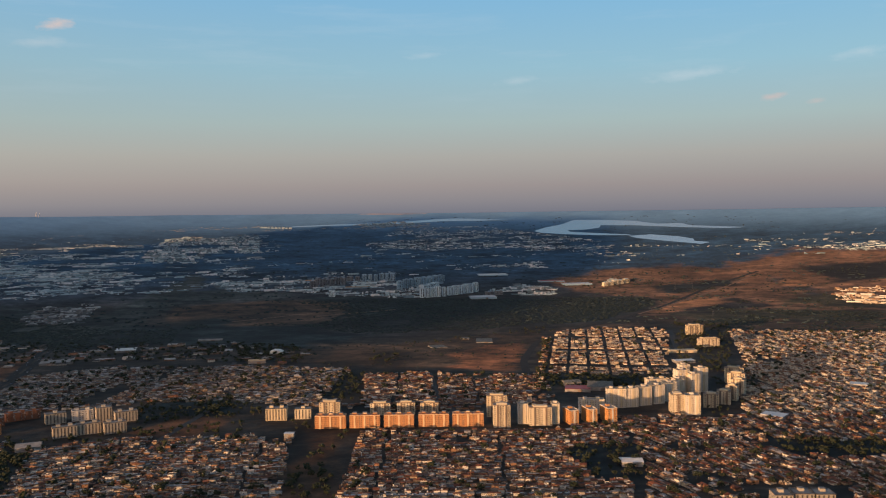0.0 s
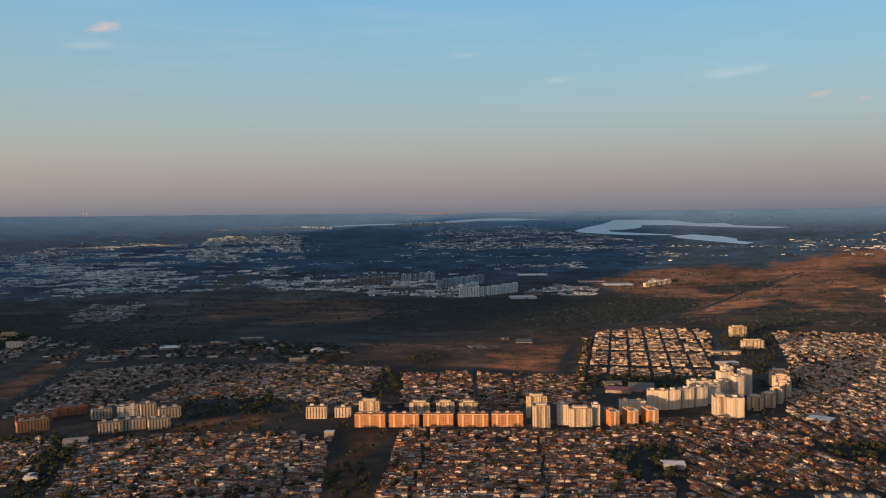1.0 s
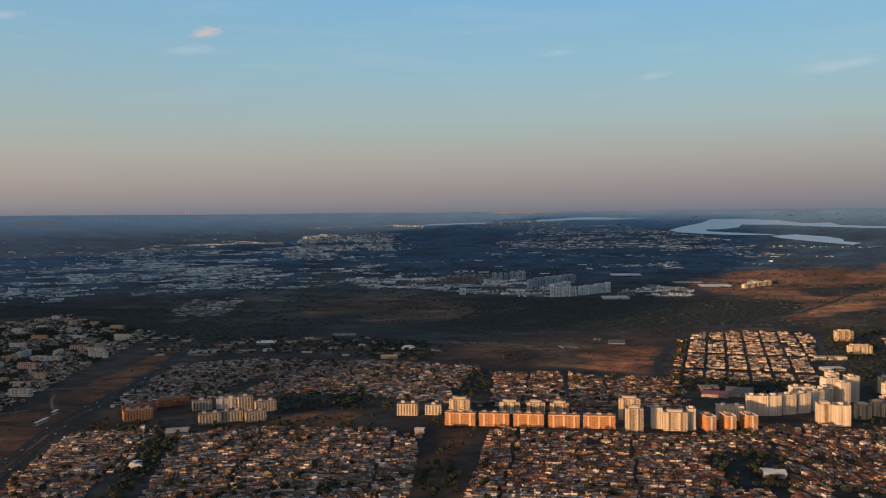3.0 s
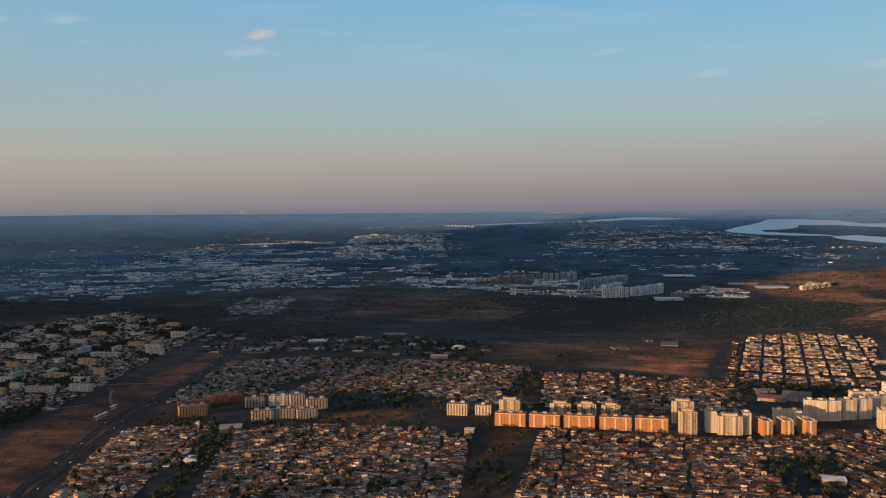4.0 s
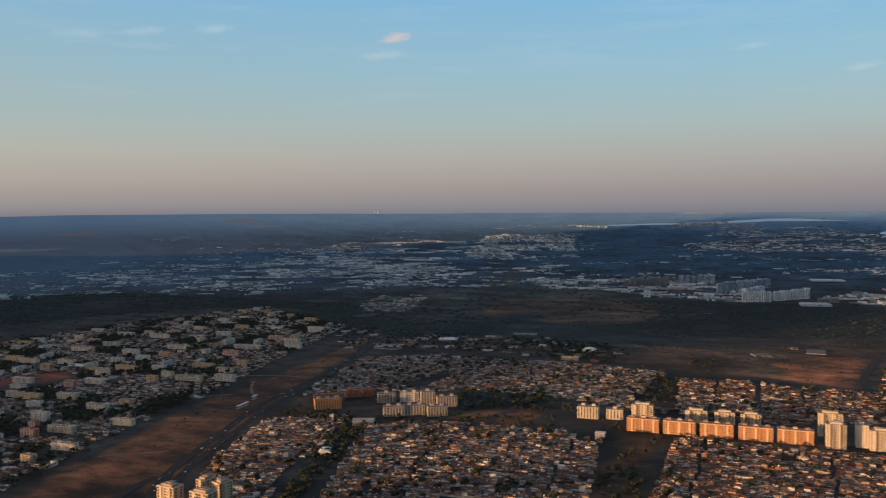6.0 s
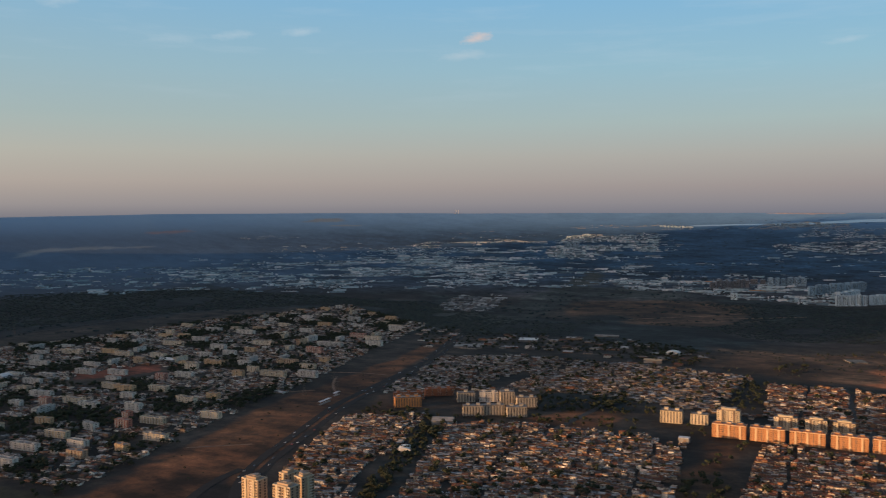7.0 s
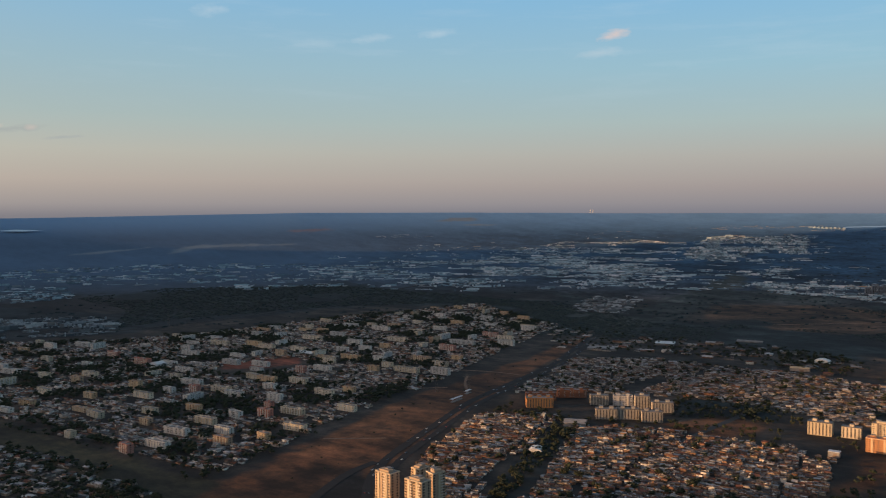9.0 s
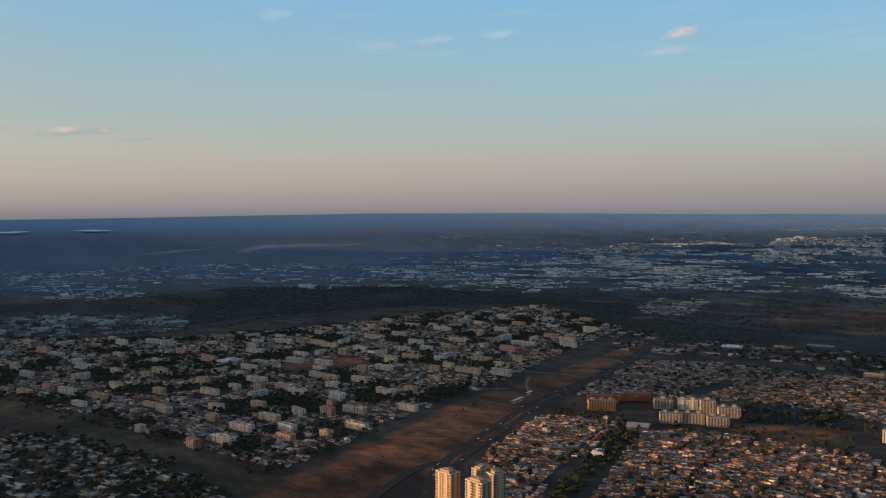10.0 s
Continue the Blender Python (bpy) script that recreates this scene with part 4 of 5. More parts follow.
        for k in range(cols):
            bx = (k + 0.5) * width / cols - width / 2
            if any(abs(bx - ((j + 0.5) * width / bays - width / 2)) < (1.2 + ww / 2) for j in range(bays)):
                continue
            if single:
                w = new("window", glass)
                w.parent, w.matrix_local = block, pose(bx, -depth / 2, z)
            else:
                joined.box(bx, -depth / 2 - 0.03, z - wh / 2, ww, 0.1, wh, bottom=True)
            joined.box(bx, depth / 2 + 0.03, z - wh / 2, ww, 0.1, wh, bottom=True)
        for k in range(side_cols):
            by = (k + 0.5) * depth / side_cols - depth / 2
            for side in (-1, 1):
                joined.box(side * (width / 2 + 0.03), by, z - wh / 2, 0.1, ww * 0.8, wh, bottom=True)
        if style in ("tower", "cream", "white") and s:
            for k in range(max(1, cols // 3)):
                bx = (k + 0.5) * width / max(1, cols // 3) - width / 2 + pitch * 0.9
                if abs(bx) > width / 2 - 1.8:
                    continue
                balcony = Soup()
                balcony.box(bx, -depth / 2 - 0.65, 1.0 + s * STOREY - 0.15, 3.2, 1.3, 0.18, bottom=True)
                if style != "tower":
                    balcony.box(bx, -depth / 2 - 1.25, 1.0 + s * STOREY + 0.03, 3.2, 0.1, 0.95)
                slab = part("balcony", balcony, bay_mat, block)
                if style == "tower":
                    rail = Soup()
                    rail.box(bx, -depth / 2 - 1.25, 1.0 + s * STOREY + 0.034, 3.2, 0.1, 0.95)
                    part("railing", rail, WHITE, slab)
    tagged(part("glazing", joined, GLASS, block), "dark window panes", kind="stuff")
    return block


for spec in BLOCKS:
    apartment(*spec)


# ---- houses ----
def in_clear(x, y):
    return any(inside(x, y, p) for p in CLEAR) or any(math.hypot(x - a, y - b) < r for a, b, r in SPOTS)


def near_road(x, y):
    return any(outline < 17 for outline in (min(math.hypot(x - a, y - b) for a, b in HIGHWAY_POINTS),))


HIGHWAY_POINTS = []
for (xa, ya), (xb, yb) in zip(HIGHWAY, HIGHWAY[1:]):
    HIGHWAY_POINTS += [(xa + (xb - xa) * k / 12 + 9, ya + (yb - ya) * k / 12 + 2) for k in range(12)]

LOTS, TREES = [], []


def lay_out():
    rng = random.Random(5)
    for name, poly, turn, lot, deep, street, share, storeys, green in DISTRICTS:
        a = radians(turn)
        c, s = math.cos(a), math.sin(a)
        cx, cy = sum(p[0] for p in poly) / len(poly), sum(p[1] for p in poly) / len(poly)
        reach = max(math.hypot(p[0] - cx, p[1] - cy) for p in poly)
        v, row = -reach, 0
        while v < reach:
            u, n = -reach, 0
            while u < reach:
                n += 1
                w = lot * (1.0 if name == "columns" else rng.uniform(0.9, 1.12))
                if n % (4 if name == "columns" else 19) == 0:
                    u += 7 if name == "columns" else street
                mu, mv = u + w / 2, v + deep / 2
                if name == "columns":
                    mu += rng.uniform(-1.4, 1.4)
                x, y = cx + mu * c - mv * s, cy + mu * s + mv * c
                u += w
                if not inside(x, y, poly) or in_clear(x, y) or near_road(x, y):
                    continue
                grove = noise.noise((x * 0.011, y * 0.011, 14)) if name == "blocks" else -1
                if grove > 0.16:
                    TREES.append((x + rng.uniform(-4, 4), y + rng.uniform(-5, 5), rng.uniform(4.0, 7.0)))
                    continue
                if rng.random() < green:
                    TREES.append((x + rng.uniform(-3, 3), y + rng.uniform(-5, 5), rng.uniform(3.0, 6.5)))
                if rng.random() < share * (1.0 if noise.noise((x * 0.008, y * 0.008, 3)) > -0.42 else 0.35):
                    LOTS.append((x, y, a + (math.pi if row % 2 else 0), w, deep, storeys, rng.random()))
            v += deep + (street if row % 2 else 1.5) + (26 if name == "columns" and row % 8 == 5 else 0)
            row += 1


lay_out()
LOTS.sort(key=lambda p: math.hypot(p[0], p[1]) + (5000 if math.hypot(p[0], p[1]) < 930 else 0))


def house_into(walls, roofs, x, y, a, w, deep, storeys, rng):
    """One dwelling on its lot: one to three bodies of unlike height with pitched, shed or flat roofs, a tank, a wall to the street."""
    c, s = math.cos(a), math.sin(a)
    z = ground_z(x, y)

    def at(u, v):
        return x + u * c - v * s, y + u * s + v * c

    two = rng.random() < storeys * 0.3
    split = rng.uniform(0.38, 0.62) if rng.random() < 0.85 else 1.0
    v0 = -deep * rng.uniform(0.26, 0.44)
    length = deep * 0.46 - v0
    spans = [(v0, v0 + length * split)] + ([(v0 + length * split, deep * 0.46)] if split < 1 else [])
    for n, (va, vb) in enumerate(spans):
        bw = w * rng.uniform(0.55, 1.0) if n else w * rng.uniform(0.8, 1.0)
        side = rng.choice((-1, 1)) * (w - bw) / 2
        bd = vb - va - 0.1
        h = rng.uniform(4.6, 5.5) if two and (n == 0 or rng.random() < 0.4) else rng.uniform(2.3, 3.0)
        hx, hy = at(side, (va + vb) / 2)
        walls.box(hx, hy, z - 0.3, bw, bd, h + 0.3, a)
        kind = rng.random()
        if kind < 0.12:
            roofs.roof(hx, hy, z + h, bd + 0.7, bw + 0.7, bw * rng.uniform(0.1, 0.15), a + math.pi / 2, bw * 0.35 if rng.random() < 0.4 else 0.0)
        elif kind < 0.72:
            roofs.roof(hx, hy, z + h, bw + 0.6, bd + 0.6, bd * rng.uniform(0.12, 0.22), a, bd * 0.4 if rng.random() < 0.4 else 0.0)
        else:
            roofs.box(hx, hy, z + h + 0.003, bw - 0.4, bd - 0.4, 0.12, a)
            for end in (-1, 1):
                px, py = at(side, (va + vb) / 2 + end * (bd / 2 - 0.1))
                walls.box(px, py, z + h + 0.002, bw, 0.2, rng.uniform(0.3, 0.8), a)
            if rng.random() < 0.45:
                px, py = at(side + rng.uniform(-2, 2), (va + vb) / 2)
                walls.box(px, py, z + h + 0.12, 1.6, 1.6, rng.uniform(1.0, 2.0), a)
    if rng.random() < 0.4:  # a water tank on its stand
        px, py = at(w * rng.uniform(-0.35, 0.35), deep * rng.uniform(-0.1, 0.4))
        walls.box(px, py, z + 2.0, 1.3, 1.3, rng.uniform(1.6, 2.8) + (2.2 if two else 0), a)
    if rng.random() < 0.55:
        px, py = at(w * rng.uniform(-0.2, 0.2), -deep * 0.38)
        roofs.box(px, py, z + 2.4, w * rng.uniform(0.4, 0.8), 2.6, 0.12, a, bottom=True)
    if rng.random() < 0.8:
        px, py = at(0, -deep * 0.485)
        walls.box(px, py, z - 0.3, w * 0.97, 0.22, rng.uniform(1.8, 2.5), a)


def joined_houses(lots):
    rng = random.Random(9)
    tiles = {}
    for x, y, a, w, deep, storeys, _ in lots:
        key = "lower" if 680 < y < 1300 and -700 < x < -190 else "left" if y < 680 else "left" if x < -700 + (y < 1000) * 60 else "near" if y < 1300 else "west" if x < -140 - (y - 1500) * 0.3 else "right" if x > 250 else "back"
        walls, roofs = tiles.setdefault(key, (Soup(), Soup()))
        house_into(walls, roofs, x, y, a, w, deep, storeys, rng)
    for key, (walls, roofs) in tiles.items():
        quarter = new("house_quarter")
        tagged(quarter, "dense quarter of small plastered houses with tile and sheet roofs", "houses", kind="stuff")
        tagged(part("wall", walls, PALE_WALL if key == "left" else SHADED_WALL if key == "west" else LIT_WALL if key == "right" else HOUSE_WALL, quarter), kind="stuff")
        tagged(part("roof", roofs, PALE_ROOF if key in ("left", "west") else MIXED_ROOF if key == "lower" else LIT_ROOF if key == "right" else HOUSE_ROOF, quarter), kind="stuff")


NEAR_HOUSES = 200
joined_houses(LOTS[NEAR_HOUSES:])


def single_houses(lots):
    """A dozen patterns of house with their parts, each then copied to its lots."""
    rng = random.Random(21)
    patterns = []
    for k in range(12):
        house = new("house")
        tagged(house, ("single-storey plastered house with a clay tile roof", "plastered house with a grey sheet roof", "two-storey house with a low tile roof")[k % 3], "house", group="houses")
        two = k % 3 == 2
        bw, bd, h = 7.0 + 0.15 * (k % 4), 4.9 + 0.4 * (k % 2), (5.4 if two else 2.8) + 0.1 * (k % 5)
        body = Soup()
        body.box(0, 0, -0.3, bw, bd, h + 0.3)
        part("wall", body, HOUSE_WALL_SINGLE, house)
        top = Soup()
        if k % 6:
            top.roof(0, 0, h + 0.003, bw + 0.6, bd + 0.6, bd * 0.17, 0, bd * 0.3 if k % 4 == 1 else 0)
        else:
            top.roof(0, 0, h + 0.003, bd + 0.9, bw + 0.9, bw * 0.17, math.pi / 2, bw * 0.35 if k % 4 == 2 else 0)
        part("roof", top, HOUSE_ROOF_SINGLE, house)
        annexe = Soup()
        annexe.box(1.0, bd / 2 + 1.35, -0.3, bw * 0.7, 2.6, 2.9)
        part("annexe", annexe, HOUSE_WALL_SINGLE, house)
        cover = Soup()
        cover.box(1.0, bd / 2 + 1.4, 2.603, bw * 0.7 + 0.4, 3.0, 0.15, bottom=True)
        part("annexe_roof", cover, METAL, house)
        fence = Soup()
        fence.box(0, -bd / 2 - 1.9, -0.3, bw + 0.5, 0.22, 2.4)
        part("street_wall", fence, HOUSE_WALL_SINGLE, house)
        door = Soup()
        door.box(-2.2, -bd / 2 - 0.04, 0.0, 1.0, 0.12, 2.1)
        part("door", door, TRIM, house)
        for j in range(2):
            w = new("window", window_mesh(1.6, 1.2, WHITE))
            w.parent, w.matrix_local = house, pose(0.8 + 2.4 * j, -bd / 2, 1.6)
        if two:
            for j in range(3):
                w = new("window", window_mesh(1.6, 1.2, WHITE))
                w.parent, w.matrix_local = house, pose(-2.6 + 2.6 * j, -bd / 2, 4.3)
        if k % 2 == 0:
            tank = Soup()
            tank.box(2.6, bd * 0.3, h - 0.3, 1.5, 1.5, 2.3)
            part("water_tank", tank, METAL, house)
        patterns.append(house)
    used = set()
    for x, y, a, w, deep, storeys, r in lots:
        k = min(11, int(r * 12))
        m = pose(x, y, ground_z(x, y), 0, 0, math.degrees(a))
        if k in used:
            copy_thing(patterns[k], m)
        else:
            patterns[k].matrix_basis = m
            used.add(k)
    for k in range(12):
        if k not in used:
            for o in (*patterns[k].children_recursive, patterns[k]):
                bpy.data.objects.remove(o)


HOUSE_WALL_SINGLE = varied("house_plaster_painted", [(0.50, 0.42, 0.33), (0.36, 0.27, 0.20), (0.58, 0.53, 0.46), (0.32, 0.18, 0.11), (0.44, 0.34, 0.24), (0.22, 0.18, 0.155), (0.62, 0.58, 0.52)], by="object")
HOUSE_ROOF_SINGLE = varied("house_roof_weathered", [(0.15, 0.065, 0.04), (0.10, 0.092, 0.088), (0.18, 0.085, 0.05), (0.075, 0.066, 0.062), (0.20, 0.19, 0.185), (0.13, 0.06, 0.04)], by="object", stain=0.45)
single_houses(LOTS[:NEAR_HOUSES])


# ---- trees and woods ----
def grow(soup_crown, soup_trunk, x, y, r, rng, clumps):
    z = ground_z(x, y)
    tall = r * rng.uniform(0.9, 1.4)
    soup_trunk.solid([(x - 0.3, y - 0.3, z - 0.3), (x + 0.3, y - 0.3, z - 0.3), (x, y + 0.35, z - 0.3), (x, y, z + tall)], [(0, 1, 3), (1, 2, 3), (2, 0, 3)])
    for _ in range(clumps):
        a, q = rng.random() * 6.28, math.sqrt(rng.random()) * r * 0.75
        soup_crown.clump(x + math.cos(a) * q, y + math.sin(a) * q, z + tall * rng.uniform(0.55, 1.15), r * rng.uniform(0.24, 0.44), rng)


# outline, trees per hectare, crown radius
GREENS = [
    ([(-176, 1935), (-106, 1903), (-100, 1800), (-164, 1825)], 26, 5.0),
    ([(-735, 1150), (-610, 1168), (-430, 1225), (-300, 1225), (-300, 1300), (-450, 1262), (-560, 1205), (-735, 1205)], 45, 4.5),
    ([(-455, 1290), (-340, 1330), (-270, 1345), (-270, 1400), (-345, 1430), (-450, 1380)], 40, 4.5),
    ([(-240, 1240), (-200, 1245), (-205, 1300), (-240, 1300)], 40, 3.5),
    ([(-182, 930), (-192, 1044), (-180, 1099), (-156, 1232), (-139, 1231), (-146, 1156), (-167, 1083), (-139, 1041), (-122, 928)], 40, 4.5),
    ([(158, 1115), (198, 1169), (260, 1132), (241, 993), (181, 995)], 55, 4.5),
    ([(440, 1188), (593, 1145), (581, 1066), (448, 1089)], 60, 5.0),
    ([(-609, 1181), (-508, 796), (-484, 816), (-504, 902), (-551, 1113)], 90, 5.0),
    ([(-524, 1432), (-373, 1502), (-331, 1335), (-419, 1364), (-467, 1279)], 50, 4.5),
    ([(-240, 1650), (-161, 1692), (-141, 1427), (-223, 1462)], 40, 4.5),
    ([(189, 1634), (431, 1618), (403, 1495), (187, 1528)], 70, 5.0),
    ([(549, 1770), (647, 1763), (545, 1487), (448, 1304), (374, 1262), (460, 1423)], 16, 4.5),
    ([(-1118, 824), (-1168, 943), (-1082, 957), (-1020, 880)], 50, 5.0),
    ([(-1651, 1024), (-1602, 1210), (-1408, 1092), (-1515, 965)], 50, 5.0),
    ([(-1726, 962), (-1686, 1032), (-1565, 964), (-1610, 903)], 60, 5.0),
    ([(-1053, 798), (-1033, 846), (-955, 793), (-985, 756)], 60, 5.0),
    ([(-947, 695), (-985, 776), (-819, 672), (-822, 641)], 35, 4.5),
    ([(-817, 688), (-836, 822), (-884, 992), (-892, 962), (-835, 760)], 45, 4.0),
    ([(-1629, 658), (-1283, 679), (-1040, 673), (-949, 683), (-911, 673), (-1158, 656), (-1554, 627)], 30, 4.0),
    ([(-1359, 533), (-1225, 622), (-783, 594), (-825, 535), (-998, 393)], 26, 4.5),
    ([(-397, 2074), (-369, 2072), (-290, 1796), (-477, 1843), (-611, 2047)], 30, 5.0),
    ([(-205, 1958), (323, 2258), (269, 2319), (-118, 2052)], 16, 3.4),
    ([(-970, 2013), (-907, 1589), (-887, 1235), (-847, 976), (-785, 715), (-718, 726), (-734, 906), (-806, 1333)], 5, 1.8),
    ([(154, 1510), (245, 2113), (266, 2111), (180, 1509)], 45, 4.5),
    ([(640, 2342), (795, 2363), (564, 1644), (449, 1623)], 25, 5.0),
]
FOREST = [
    ([(-1319, 1903), (-1037, 1973), (-693, 2134), (-752, 2471), (-474, 2484), (-218, 2232), (114, 2299), (357, 2494), (605, 2633), (547, 2984), (149, 2994), (-291, 3000), (-521, 2945), (-301, 2723), (-369, 2450), (-625, 2425), (-764, 2356), (-927, 2370), (-1119, 2519), (-1383, 2638), (-1732, 2506)], 26, 6.0),
    ([(-2107, 1394), (-2415, 1651), (-2731, 1668), (-2682, 2021), (-2270, 2467), (-1815, 2591), (-1394, 2590), (-1178, 2441), (-936, 2292), (-946, 2059), (-1093, 2163), (-1605, 2496), (-1942, 2112), (-2126, 1667)], 22, 6.5),
    ([(463, 2958), (719, 2957), (693, 2773), (448, 2446), (276, 2376)], 24, 6.0),
    ([(617, 2344), (859, 2502), (1347, 2363), (1213, 2127), (772, 2250)], 14, 5.5),
    ([(956, 2633), (1316, 2521), (1311, 2412), (1017, 2480)], 18, 6.0),
]


OPEN_LAND = [
    [(-345, 1799), (129, 1703), (245, 2113), (432, 2362), (233, 2290), (-118, 2120), (-400, 2000)],
    [(388, 3324), (648, 3536), (992, 3587), (1282, 3407), (1700, 3500), (1640, 3050), (1325, 2950), (1300, 2600), (1213, 2300), (799, 2350), (600, 2450), (741, 2891), (558, 3046)],
]


def plant():
    rng = random.Random(31)
    spots = list(TREES)
    for poly, per_ha, r in GREENS:
        xs, ys = [p[0] for p in poly], [p[1] for p in poly]
        count = int((max(xs) - min(xs)) * (max(ys) - min(ys)) / 1e4 * per_ha)
        for _ in range(count):
            x, y = rng.uniform(min(xs), max(xs)), rng.uniform(min(ys), max(ys))
            if inside(x, y, poly) and all(math.hypot(x - a, y - b) > q - 4 for a, b, q in SPOTS):
                spots.append((x, y, r * rng.uniform(0.55, 1.25)))
    spots.sort(key=lambda p: math.hypot(p[0], p[1]))
    crown, trunk = Soup(), Soup()
    for x, y, r in spots[240:]:
        grow(crown, trunk, x, y, r, rng, 9)
    grove = tagged(new("street_trees"), "dark green broadleaf trees between the houses", "trees", kind="stuff")
    tagged(part("crown", crown, LEAF, grove), kind="stuff")
    tagged(part("trunk", trunk, BARK, grove), kind="stuff")
    # nearest trees one by one
    patterns = []
    for k in range(6):
        tree = tagged(new("tree"), "dark green broadleaf tree with an uneven crown", "tree", group="trees")
        wood = Soup()
        ring = [(0.32 * math.cos(a), 0.32 * math.sin(a)) for a in (0, 1.05, 2.1, 3.14, 4.19, 5.24)]
        wood.solid([(x, y, -0.3) for x, y in ring] + [(x * 0.5, y * 0.5, 4.2) for x, y in ring], [(j, (j + 1) % 6, 6 + (j + 1) % 6, 6 + j) for j in range(6)])
        for j in range(4):
            a = j * 1.6 + k
            ex, ey = 2.4 * math.cos(a), 2.4 * math.sin(a)
            wood.solid([(0.14, 0, 2.6), (-0.1, 0.12, 2.6), (-0.1, -0.12, 2.6), (ex, ey, 5.6)], [(0, 1, 3), (1, 2, 3), (2, 0, 3)])
        part("trunk", wood, BARK, tree)
        leaves = Soup()
        for _ in range(34):
            a, q = rng.random() * 6.28, math.sqrt(rng.random()) * 4.2
            leaves.clump(q * math.cos(a) * (1 + 0.2 * math.sin(k)), q * math.sin(a), 3.2 + rng.random() * 4.6 * (1 - 0.45 * (q / 4.2) ** 2), rng.uniform(0.7, 1.5), rng)
        part("crown", leaves, LEAF, tree)
        patterns.append(tree)
    for n, (x, y, r) in enumerate(spots[:240]):
        m = pose(x, y, ground_z(x, y), 0, 0, rng.random() * 360)
        tree = patterns[n] if n < 6 else copy_thing(patterns[n % 6], m)
        tree.matrix_basis = m @ Matrix.Diagonal((r / 4.6, r / 4.6, r / 4.6 * rng.uniform(0.85, 1.1), 1))
    crown = Soup()
    for poly, per_ha, r in FOREST:
        xs, ys = [p[0] for p in poly], [p[1] for p in poly]
        count = min(22000, int((max(xs) - min(xs)) * (max(ys) - min(ys)) / 1e4 * per_ha * 4.2))
        for _ in range(count):
            x, y = rng.uniform(min(xs), max(xs)), rng.uniform(min(ys), max(ys))
            if inside(x, y, poly) and noise.noise((x * 0.004, y * 0.004, 9)) > -0.35:
                k = r * rng.uniform(0.35, 1.25)
                crown.bush(x, y, ground_z(x, y) + k * 0.1, k, rng, 0.34)
    for _ in range(9000):  # single bushes and tree lines in the dry fields
        x, y = rng.uniform(-700, 1900), rng.uniform(1690, 3500)
        if not any(inside(x, y, p) for p in OPEN_LAND) or noise.noise((x * 0.006, y * 0.012, 4)) + 0.5 * noise.noise((x * 0.03, y * 0.03, 6)) < 0.12:
            continue
        k = rng.uniform(1.2, 4.0) * (1 + (y > 2300) * 0.5)
        crown.bush(x, y, ground_z(x, y) + k * 0.2, k, rng, 0.8)
    woods = tagged(new("woods"), "dark belt of woods beyond the town", "woods", kind="stuff")
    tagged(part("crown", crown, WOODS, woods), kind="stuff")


plant()


def far_scrub():
    """Low dark scrub and tree lines scattered over the far land."""
    rng = random.Random(58)
    soup = Soup()
    for _ in range(7000):
        a, r = radians(rng.uniform(-34, 74)), math.sqrt(rng.uniform(2450 ** 2, 4800 ** 2))
        if math.degrees(a) > 18 and r > 3100 + rng.uniform(-200, 200):
            continue
        x, y = -math.sin(a) * r, math.cos(a) * r
        if noise.noise((x * 0.006, y * 0.006, 12)) < -0.05 or any(inside(x, y, p) for p in LAKES):
            continue
        z = ground_z(x, y)
        w, d, h = rng.uniform(5, 22), rng.uniform(4, 9), rng.uniform(1.5, 4.5) * max(0.4, 1 - z / EYE)
        c, s = math.cos(a), math.sin(a)
        pts = [(-w / 2, 0), (-w * 0.2, -d / 2), (w * 0.25, -d / 2), (w / 2, 0), (0, d / 2)]
        soup.solid([(x + u * c - v * s, y + u * s + v * c, z - 1.5) for u, v in pts] + [(x + u * c * 0.6 - v * s * 0.5, y + u * s * 0.6 + v * c * 0.5, z + h * rng.uniform(0.6, 1.1)) for u, v in pts],
                   [(k, (k + 1) % 5, 5 + (k + 1) % 5, 5 + k) for k in range(5)] + [(5, 6, 7, 8, 9)])
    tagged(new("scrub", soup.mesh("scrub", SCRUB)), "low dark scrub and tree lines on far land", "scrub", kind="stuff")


# ---- lake ----
LAKES = []


def lake(outline, label):
    LAKES.append(outline)
    pts = [Vector((x, y)) for x, y in outline]
    bm = bmesh.new()
    ring = []
    for a, b in zip(pts, pts[1:] + pts[:1]):
        steps = max(2, int((b - a).length / 25))
        for k in range(steps):
            p = a.lerp(b, k / steps)
            w = noise.noise((p.x * 0.013, p.y * 0.013, 2)) * 5
            ring.append(bm.verts.new((p.x + w, p.y - w, 0)))
    face = bm.faces.new(ring)
    bmesh.ops.triangulate(bm, faces=[face])
    for step in range(1, 60):
        r = 4000 + step * 15
        for edge in [e for e in bm.edges if (math.hypot(*e.verts[0].co.xy) - r) * (math.hypot(*e.verts[1].co.xy) - r) < 0]:
            d0, d1 = math.hypot(*edge.verts[0].co.xy), math.hypot(*edge.verts[1].co.xy)
            bmesh.utils.edge_split(edge, edge.verts[0], (r - d0) / (d1 - d0))
        bmesh.ops.triangulate(bm, faces=bm.faces[:])
    for v in bm.verts:
        v.co.z = ground_z(v.co.x, v.co.y) + 0.8
    bmesh.ops.recalc_face_normals(bm, faces=bm.faces[:])
    me = bpy.data.meshes.new("lake")
    bm.to_mesh(me)
    bm.free()
    if me.polygons and sum(p.normal.z for p in me.polygons) < 0:
        me.flip_normals()
    me.materials.append(WATER)
    return tagged(new("water", me), label, "lake", kind="structure")


